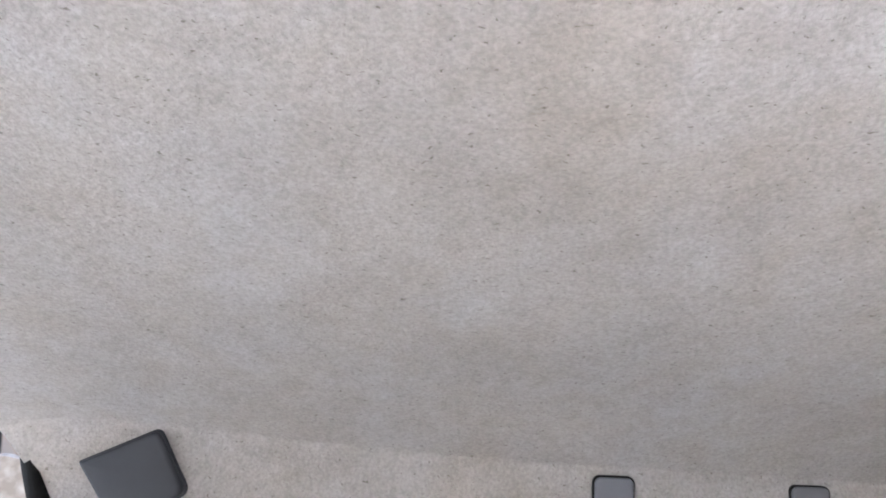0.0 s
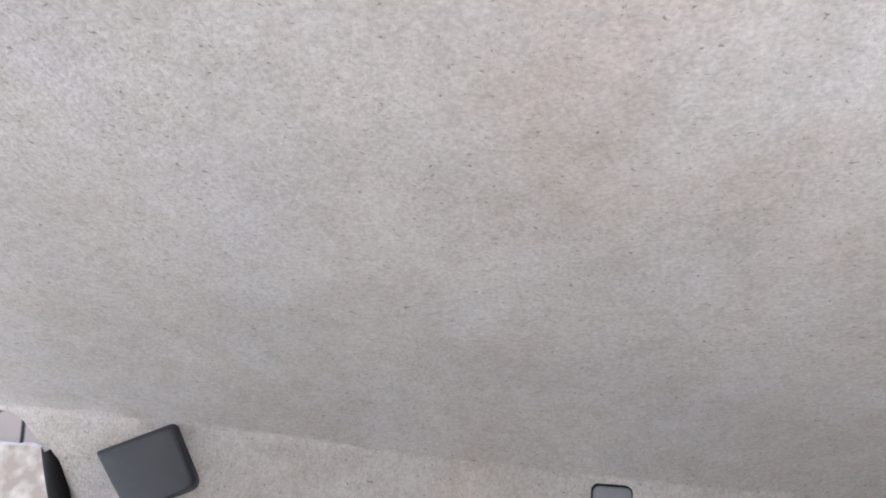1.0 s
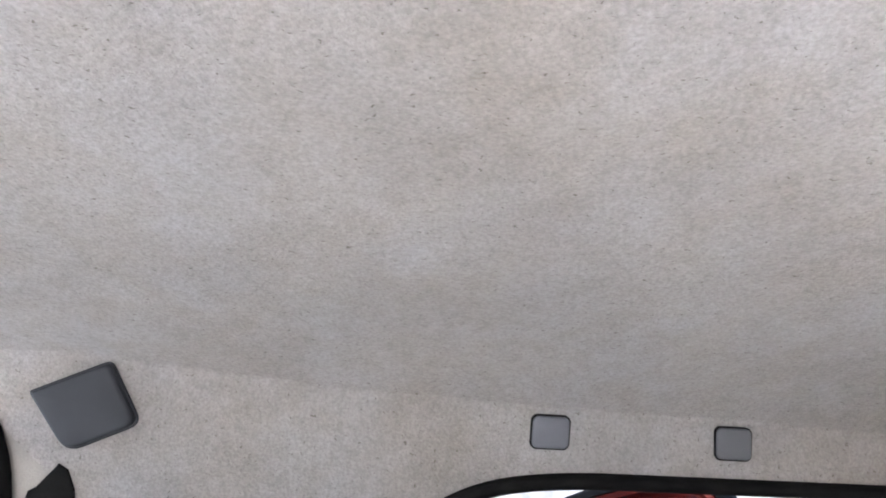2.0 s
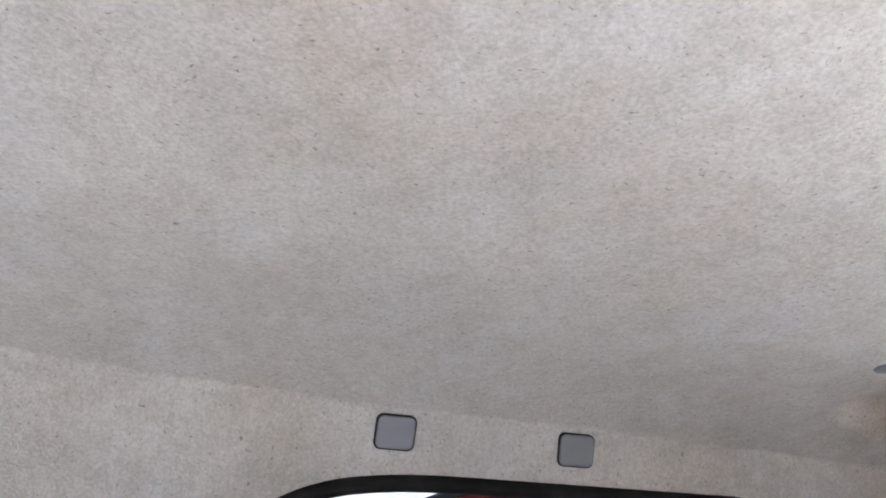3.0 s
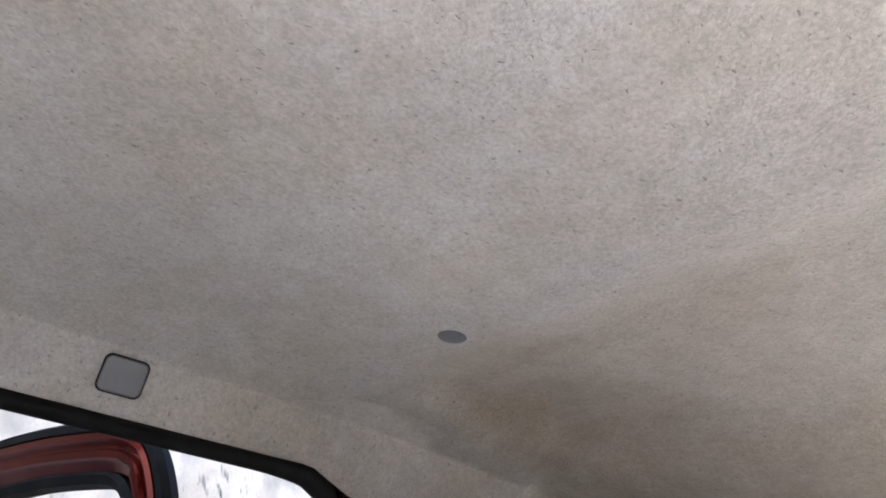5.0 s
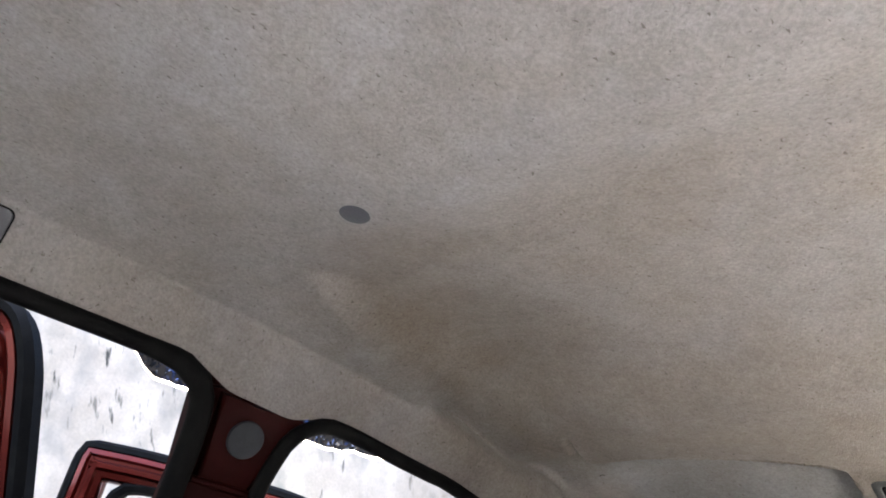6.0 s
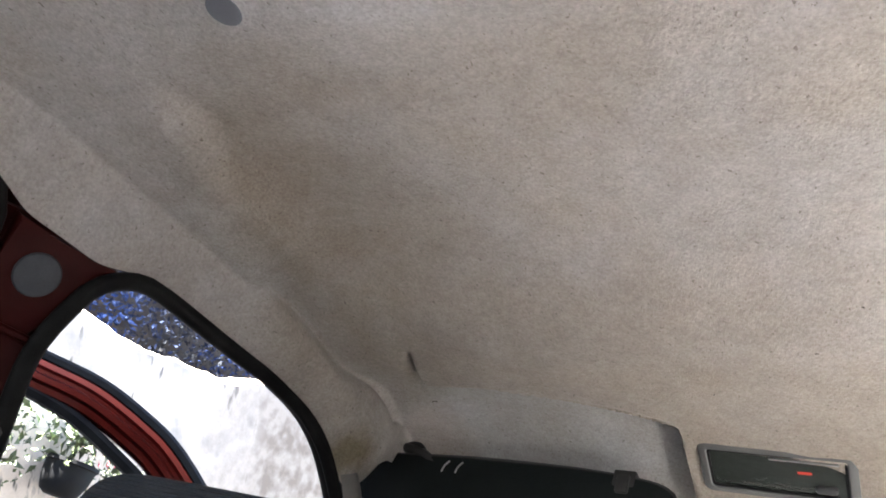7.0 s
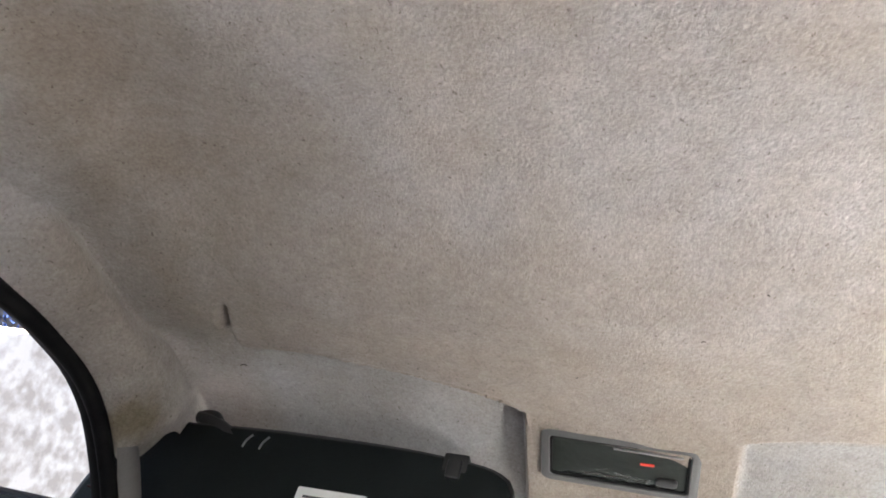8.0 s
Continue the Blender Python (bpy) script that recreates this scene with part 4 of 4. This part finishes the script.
v = tagged(empty("sun_visor"), "pale grey sun visor folded up against the roof lining", "sun visor", "sun visors")
b = bmesh.new()
slab(b, rounded(0.36, 0.13, 0.012), -0.004, 0.005, 0.003)
part("panel", b, mat("grey_vinyl", (0.15, 0.151, 0.155), 0.75, second=(0.138, 0.139, 0.143), scale=12, grain=0.05, bump=0.3, bump_scale=800), v)
b = bmesh.new()
tube(b, [(x, y, 0.002) for x, y in rounded(0.362, 0.132, 0.012)], 0.0014, 0.0014, 6, closed=True)
part("piping", b, mat("grey_piping", (0.145, 0.146, 0.15), 0.75, second=(0.133, 0.134, 0.138), scale=20), v, "grey sewn edge piping")
v.matrix_world = facing((0.285, 0.640, 1.318), (0, -0.42, -0.90), (1, 0, 0))


# ---- driver's seat ----
def pillow(w, d, h, e1=0.35, e2=0.45, nu=28, nv=16):
    """A stuffed block: a superellipsoid w wide, d deep and h high."""
    bm = bmesh.new()
    pw = lambda c, k: math.copysign(abs(c) ** k, c)
    rows = []
    for a in range(1, nv):
        f = -math.pi / 2 + math.pi * a / nv
        rows.append([bm.verts.new((w / 2 * pw(math.cos(f), e1) * pw(math.cos(t), e2), d / 2 * pw(math.cos(f), e1) * pw(math.sin(t), e2), h / 2 * pw(math.sin(f), e1)))
                     for t in (2 * math.pi * k / nu for k in range(nu))])
    for r0, r1 in zip(rows[:-1], rows[1:]):
        for k in range(nu):
            bm.faces.new((r0[k], r0[(k + 1) % nu], r1[(k + 1) % nu], r1[k]))
    bm.faces.new(list(reversed(rows[0]))), bm.faces.new(rows[-1])
    return bm


seat = tagged(empty("driver_seat", (-0.29, 0.15, 0.30)), "dark blue-grey ribbed cloth driver's seat with headrest", "car seat")


def seat_part(name, bm, m, place, rx=0.0, label=""):
    bmesh.ops.transform(bm, matrix=pose(*place, rx), verts=bm.verts)
    return part(name, bm, m, seat, label)


seat_part("headrest", pillow(0.285, 0.10, 0.20, 0.30, 0.42, 40, 24), SEAT, (0.016, 0, 0.725), -8, "dark blue-grey ribbed cloth headrest")
for k in (-1, 1):
    b = bmesh.new()
    tube(b, [(k * 0.06, -0.01, 0.55), (k * 0.06, 0.0, 0.70)], 0.006)
    part("headrest_post", b, METAL, seat, "steel headrest post")
seat_part("backrest", pillow(0.48, 0.14, 0.56, 0.35, 0.45), SEAT, (0, 0.03, 0.36), -10)
seat_part("cushion", pillow(0.50, 0.52, 0.16, 0.35, 0.4), SEAT, (0, 0.28, 0.12))
for k in (-1, 1):
    b = bmesh.new()
    box(b, (k * 0.2 - 0.02, 0.05, 0.0), (k * 0.2 + 0.02, 0.5, 0.05), 0.004)
    part("runner", b, METAL, seat, "steel seat runner")

# ---- outside ----
BOUNCE_SLAB = mat("bounce_slab_pale", (0.78, 0.76, 0.74), 0.9, second=(0.70, 0.68, 0.66), scale=1.6, grain=0.2, grain_scale=60, bump=0.5, bump_scale=40)
# unseen ground, coloured dark so it bounces little light into the cabin
b = bmesh.new()
bmesh.ops.create_grid(b, x_segments=60, y_segments=60, size=1.0)
for q in b.verts:
    q.co.x, q.co.y = 400 * math.copysign(abs(q.co.x) ** 3, q.co.x), 400 * math.copysign(abs(q.co.y) ** 3, q.co.y)
tagged(link("ground", b, mat("dark_ground", (0.028, 0.028, 0.029), 0.85, second=(0.042, 0.042, 0.043), scale=3, grain=0.25, grain_scale=90, bump=0.6, bump_scale=60)), "dark yard ground, unseen", "ground", kind="structure")
# unseen pale slab, added to bounce sunlight up onto the lining
b = bmesh.new()
box(b, (0.805, -1.5, -0.05), (2.6, 1.0, 0.05), 0.008)
tagged(link("pavement", b, BOUNCE_SLAB), "unseen pale slab added beside the car to bounce light in", "pavement", kind="structure")



def wall_paint():
    """Old limewash: off-white, chalky, with dark drips running down from the top and grey damp patches."""
    m = mat("limewashed_wall", (0.74, 0.65, 0.55), 0.9, second=(0.58, 0.50, 0.41), scale=9, grain=0.06, grain_scale=90, bump=0.5, bump_scale=50)
    nt = m.node_tree
    b = nt.nodes["Principled BSDF"]
    old = b.inputs["Base Color"].links[0].from_socket
    tc = nt.nodes.new("ShaderNodeTexCoord")

    # the car stands on a slope, so the drips lean in its axes
    plumb = nt.nodes.new("ShaderNodeMapping")
    plumb.inputs["Rotation"].default_value = (-0.35, 0, 0)
    nt.links.new(tc.outputs["Object"], plumb.inputs["Vector"])

    def mask(scale, lo, hi, size=1.0):
        mp = nt.nodes.new("ShaderNodeMapping")
        mp.inputs["Scale"].default_value = scale
        n = nt.nodes.new("ShaderNodeTexNoise")
        n.inputs["Scale"].default_value, n.inputs["Detail"].default_value = size, 3.0
        r = nt.nodes.new("ShaderNodeMapRange")
        r.inputs["From Min"].default_value, r.inputs["From Max"].default_value = lo, hi
        nt.links.new(plumb.outputs[0], mp.inputs["Vector"])
        nt.links.new(mp.outputs[0], n.inputs["Vector"])
        nt.links.new(n.outputs["Fac"], r.inputs["Value"])
        return r.outputs[0]

    drip = nt.nodes.new("ShaderNodeMath")
    drip.operation = "MULTIPLY"
    nt.links.new(mask((1, 32, 9), 0.61, 0.70), drip.inputs[0])
    nt.links.new(mask((1, 4, 3), 0.43, 0.56), drip.inputs[1])
    mx = nt.nodes.new("ShaderNodeMix")
    mx.data_type = "RGBA"
    mx.inputs[7].default_value = (0.07, 0.068, 0.06, 1)
    nt.links.new(drip.outputs[0], mx.inputs["Factor"])
    nt.links.new(old, mx.inputs[6])
    damp = nt.nodes.new("ShaderNodeMix")
    damp.data_type = "RGBA"
    damp.inputs[7].default_value = (0.36, 0.33, 0.29, 1)
    nt.links.new(mask((1, 7, 5), 0.52, 0.75), damp.inputs["Factor"])
    nt.links.new(mx.outputs[2], damp.inputs[6])
    # towards the front, and behind the car, the wall turns to a darker mottled earthy tone
    place, edge = nt.nodes.new("ShaderNodeSeparateXYZ"), nt.nodes.new("ShaderNodeMath")
    nt.links.new(tc.outputs["Object"], place.inputs[0])
    ragged = nt.nodes.new("ShaderNodeTexNoise")
    ragged.inputs["Scale"].default_value, ragged.inputs["Detail"].default_value = 3.0, 4.0
    nt.links.new(tc.outputs["Object"], ragged.inputs["Vector"])
    edge.operation = "MULTIPLY_ADD"
    edge.inputs[1].default_value = 0.8
    nt.links.new(ragged.outputs["Fac"], edge.inputs[0]), nt.links.new(place.outputs["Y"], edge.inputs[2])
    bare = nt.nodes.new("ShaderNodeMapRange")
    bare.inputs["From Min"].default_value, bare.inputs["From Max"].default_value = 2.2, 2.9
    nt.links.new(edge.outputs[0], bare.inputs["Value"])
    behind, either = nt.nodes.new("ShaderNodeMapRange"), nt.nodes.new("ShaderNodeMath")
    behind.inputs["From Min"].default_value, behind.inputs["From Max"].default_value = -0.7, -1.2
    nt.links.new(edge.outputs[0], behind.inputs["Value"])
    either.operation = "MAXIMUM"
    nt.links.new(bare.outputs[0], either.inputs[0]), nt.links.new(behind.outputs[0], either.inputs[1])
    spots = nt.nodes.new("ShaderNodeTexNoise")
    spots.inputs["Scale"].default_value, spots.inputs["Detail"].default_value = 14.0, 4.0
    nt.links.new(tc.outputs["Object"], spots.inputs["Vector"])
    earth_tone = nt.nodes.new("ShaderNodeValToRGB")
    earth_tone.color_ramp.elements[0].position, earth_tone.color_ramp.elements[1].position = 0.40, 0.62
    earth_tone.color_ramp.elements[0].color, earth_tone.color_ramp.elements[1].color = (0.28, 0.225, 0.17, 1), (0.47, 0.395, 0.315, 1)
    nt.links.new(spots.outputs["Fac"], earth_tone.inputs["Fac"])
    worn = nt.nodes.new("ShaderNodeMix")
    worn.data_type = "RGBA"
    nt.links.new(either.outputs[0], worn.inputs["Factor"])
    nt.links.new(damp.outputs[2], worn.inputs[6]), nt.links.new(earth_tone.outputs["Color"], worn.inputs[7])
    nt.links.new(worn.outputs[2], b.inputs["Base Color"])
    return m


TOP_Y = [-6.0, -2.0, 0.2, 0.63, 0.70, 0.76, 0.90, 1.25, 1.37, 1.58, 1.74, 1.92, 2.08, 2.20, 2.30, 2.36, 2.6, 5.0, 8.0]
TOP_Z = [1.96, 1.95, 1.97, 1.955, 1.89, 1.868, 1.896, 1.885, 1.87, 1.868, 1.90, 1.922, 1.95, 2.02, 2.05, 2.085, 2.09, 2.1, 2.1]
b = bmesh.new()
rows = []
for y in np.arange(-6, 8.01, 0.03):
    top = float(np.interp(y, TOP_Y, TOP_Z)) + 0.018 * noise.noise(Vector((y * 5, 0, 3))) + 0.012 * noise.noise(Vector((y * 17, 0, 7)))
    rows.append([b.verts.new(q) for q in ((-2.6, y, 0), (-2.6, y, top - 0.015), (-2.615, y, top), (-2.78, y, top), (-2.8, y, 0))])
for r0, r1 in zip(rows[:-1], rows[1:]):
    for k in range(4):
        b.faces.new((r0[k], r1[k], r1[k + 1], r0[k + 1]))
b.faces.new(rows[0]), b.faces.new(list(reversed(rows[-1])))
bmesh.ops.recalc_face_normals(b, faces=b.faces)
tagged(link("wall_yard", b, wall_paint()), "whitewashed yard wall with dark drip streaks", "yard wall", kind="structure")


# ---- bank and shrubs beyond the wall ----
ROCK = mat("bank_earth", (0.030, 0.026, 0.024), 0.95, second=(0.055, 0.046, 0.038), scale=3, grain=0.35, grain_scale=30, bump=1.0, bump_scale=12)
LEAF = mat("leaf", (0.020, 0.022, 0.026), 0.85, second=(0.022, 0.042, 0.13), scale=0.9, mix=(0.42, 0.56), island=0.55, spec=0.1)
POT_LEAF = mat("pot_leaf", (0.045, 0.065, 0.022), 0.6, second=(0.07, 0.085, 0.04), scale=20, island=0.5)
# pale cracked sandstone at the rear end, dark earth further on
rk = ROCK.node_tree
rb = rk.nodes["Principled BSDF"]
rpos, rsep, rlim, rmix = rk.nodes.new("ShaderNodeTexCoord"), rk.nodes.new("ShaderNodeSeparateXYZ"), rk.nodes.new("ShaderNodeMapRange"), rk.nodes.new("ShaderNodeMix")
rcell, rcrack = rk.nodes.new("ShaderNodeTexVoronoi"), rk.nodes.new("ShaderNodeValToRGB")
rcell.feature = "DISTANCE_TO_EDGE"
rcell.inputs["Scale"].default_value = 5.0
rcrack.color_ramp.elements[0].position, rcrack.color_ramp.elements[1].position = 0.02, 0.08
rcrack.color_ramp.elements[0].color, rcrack.color_ramp.elements[1].color = (0.02, 0.017, 0.013, 1), (0.50, 0.39, 0.30, 1)
rlim.inputs["From Min"].default_value, rlim.inputs["From Max"].default_value = -1.3, -1.6
rmix.data_type = "RGBA"
rk.links.new(rpos.outputs["Object"], rsep.inputs[0]), rk.links.new(rpos.outputs["Object"], rcell.inputs["Vector"])
rk.links.new(rcell.outputs["Distance"], rcrack.inputs["Fac"]), rk.links.new(rsep.outputs["Y"], rlim.inputs["Value"])
rk.links.new(rlim.outputs[0], rmix.inputs["Factor"]), rk.links.new(rb.inputs["Base Color"].links[0].from_socket, rmix.inputs[6])
rk.links.new(rcrack.outputs["Color"], rmix.inputs[7]), rk.links.new(rmix.outputs[2], rb.inputs["Base Color"])
b = bmesh.new()
rows = []
for y in np.arange(-16, 20.1, 0.4):
    rows.append([b.verts.new((-3.15 - u * 1.0 + 0.35 * noise.noise(Vector((y * 0.6, u * 5, 1))), y, 8.5 * u + 0.5 * noise.noise(Vector((y * 0.8, u * 6, 4))) * min(1, u * 8))) for u in np.linspace(0, 1, 22)])
for r0, r1 in zip(rows[:-1], rows[1:]):
    for k in range(21):
        b.faces.new((r0[k], r1[k], r1[k + 1], r0[k + 1]))
bmesh.ops.recalc_face_normals(b, faces=b.faces)
tagged(link("bank", b, ROCK), "steep earth bank behind the yard wall", "bank", kind="structure")


def leaf_cloud(count, centre, spread, size, rng, droop=0.3):
    """Many folded, pointed leaves round a centre; one mesh."""
    verts, faces = [], []
    for _ in range(count):
        d = Vector((rng.gauss(0, 1), rng.gauss(0, 1), rng.gauss(0, 1)))
        p = Vector(centre) + Vector((d.x * spread[0], d.y * spread[1], d.z * spread[2]))
        n = Vector((rng.gauss(0, 1), rng.gauss(0, 1), rng.gauss(0, 1))).normalized()
        t = n.orthogonal().normalized()
        t = Matrix.Rotation(rng.uniform(0, 6.28), 3, n) @ t
        w = n.cross(t)
        L = size * rng.uniform(0.6, 1.4)
        k = len(verts)
        verts += [p, p + t * L * 0.45 + w * L * 0.22 + n * L * 0.06, p + t * L - n * L * droop, p + t * L * 0.45 - w * L * 0.22 + n * L * 0.06, p + t * L * 0.5]
        faces += [(k, k + 1, k + 4), (k + 1, k + 2, k + 4), (k + 2, k + 3, k + 4), (k + 3, k, k + 4)]
    return verts, faces


def from_lists(name, verts, faces, material, parent=None, label=""):
    me = bpy.data.meshes.new(name)
    me.from_pydata([tuple(v) for v in verts], [], faces)
    me.materials.append(material)
    ob = new(name, me)
    if parent is not None:
        ob.parent = parent
    if label:
        ob["label"] = label
    return ob


rng = random.Random(7)
verts, faces = [], []
for _ in range(210):
    y, u = rng.uniform(-0.9, 8), rng.uniform(0.0, 1.0)
    v, f = leaf_cloud(230, (-3.0 - 0.25 * u, y, 1.7 + 2.4 * u + rng.uniform(-0.2, 0.3)), (0.12, 0.3, 0.2), 0.034, rng)
    k = len(verts)
    verts += v
    faces += [tuple(i + k for i in q) for q in f]
tagged(from_lists("shrubs", verts, faces, LEAF), "dark bluish-green shrubs on the bank above the wall", "shrubs", kind="stuff")

pot = tagged(empty("wall_planter", (-2.50, 1.45, 1.30)), "black plastic bowl planter with leafy plants on the wall", "planter")
b = bmesh.new()
prof = [(0.0, -0.075), (0.055, -0.075), (0.08, -0.06), (0.10, -0.01), (0.108, 0.045), (0.116, 0.05), (0.116, 0.065), (0.104, 0.065), (0.098, 0.03), (0.0, 0.03)]
rings = []
for r, z in prof:
    rings.append([b.verts.new((max(r, 0.002) * math.cos(2 * math.pi * k / 32), max(r, 0.002) * math.sin(2 * math.pi * k / 32), z)) for k in range(32)])
for r0, r1 in zip(rings[:-1], rings[1:]):
    for k in range(32):
        b.faces.new((r0[k], r0[(k + 1) % 32], r1[(k + 1) % 32], r1[k]))
bmesh.ops.recalc_face_normals(b, faces=b.faces)
bmesh.ops.scale(b, vec=(0.84, 0.84, 0.9), verts=b.verts)
part("bowl", b, mat("matt_black_plastic", (0.008, 0.008, 0.009), 0.7, second=(0.012, 0.012, 0.012), scale=20, spec=0.15), pot)
v, f = leaf_cloud(170, (0.0, -0.02, 0.13), (0.05, 0.10, 0.05), 0.045, rng)
v2, f2 = leaf_cloud(90, (0.02, 0.17, 0.02), (0.03, 0.07, 0.06), 0.035, rng)
v3, f3 = leaf_cloud(90, (0.0, -0.22, 0.08), (0.03, 0.06, 0.08), 0.04, rng)
for vv, ff in ((v2, f2), (v3, f3)):
    k = len(v)
    v = v + vv
    f = f + [tuple(i + k for i in q) for q in ff]
part_ob = from_lists("foliage", v, f, POT_LEAF, pot, "small bright green trailing leaves")
b = bmesh.new()
tube(b, [(0, 0, -0.05), (-0.07, 0, -0.06), (-0.105, 0, -0.02)], 0.008)
part("bracket", b, METAL, pot, "steel bracket in the wall")
v, f = leaf_cloud(14, (0.03, 0.12, 0.11), (0.02, 0.03, 0.02), 0.03, rng)
from_lists("blossom", v, f, mat("pink_petal", (0.5, 0.12, 0.14), 0.6), pot, "small pink blossoms")


# unseen wall, added to block the low sky on the right
b = bmesh.new()
box(b, (3.0, -7.0, 0.0), (3.25, 9.0, 6.0), 0.02)
tagged(link("wall_sky_block", b, mat("block_render", (0.10, 0.095, 0.09), 0.9, second=(0.08, 0.075, 0.07), scale=2, grain=0.1, grain_scale=60, bump=0.4, bump_scale=40)), "unseen plain wall added on the right to block the low sky", "house wall", kind="structure")


# unseen dark wall, added to hold back light through the windscreen
b = bmesh.new()
box(b, (-1.0, 2.4, 0.0), (2.98, 2.6, 2.4), 0.02)
tagged(link("wall_front_block", b, mat("dark_render", (0.09, 0.085, 0.08), 0.9, second=(0.065, 0.06, 0.055), scale=2, grain=0.1, grain_scale=60, bump=0.4, bump_scale=40)), "unseen dull brown wall added ahead of the car to block front light", "house wall", kind="structure")

# unseen tall wall, added to keep the sun off the open doors
b = bmesh.new()
box(b, (-6.0, -3.3, 0.0), (-1.25, -3.0, 9.0), 0.02)
tagged(link("wall_sun_block", b, mat("grey_render", (0.30, 0.29, 0.27), 0.9, second=(0.25, 0.24, 0.22), scale=2, grain=0.1, grain_scale=60, bump=0.4, bump_scale=40)), "unseen tall plain wall added behind the yard to block the sun", "house wall", kind="structure")
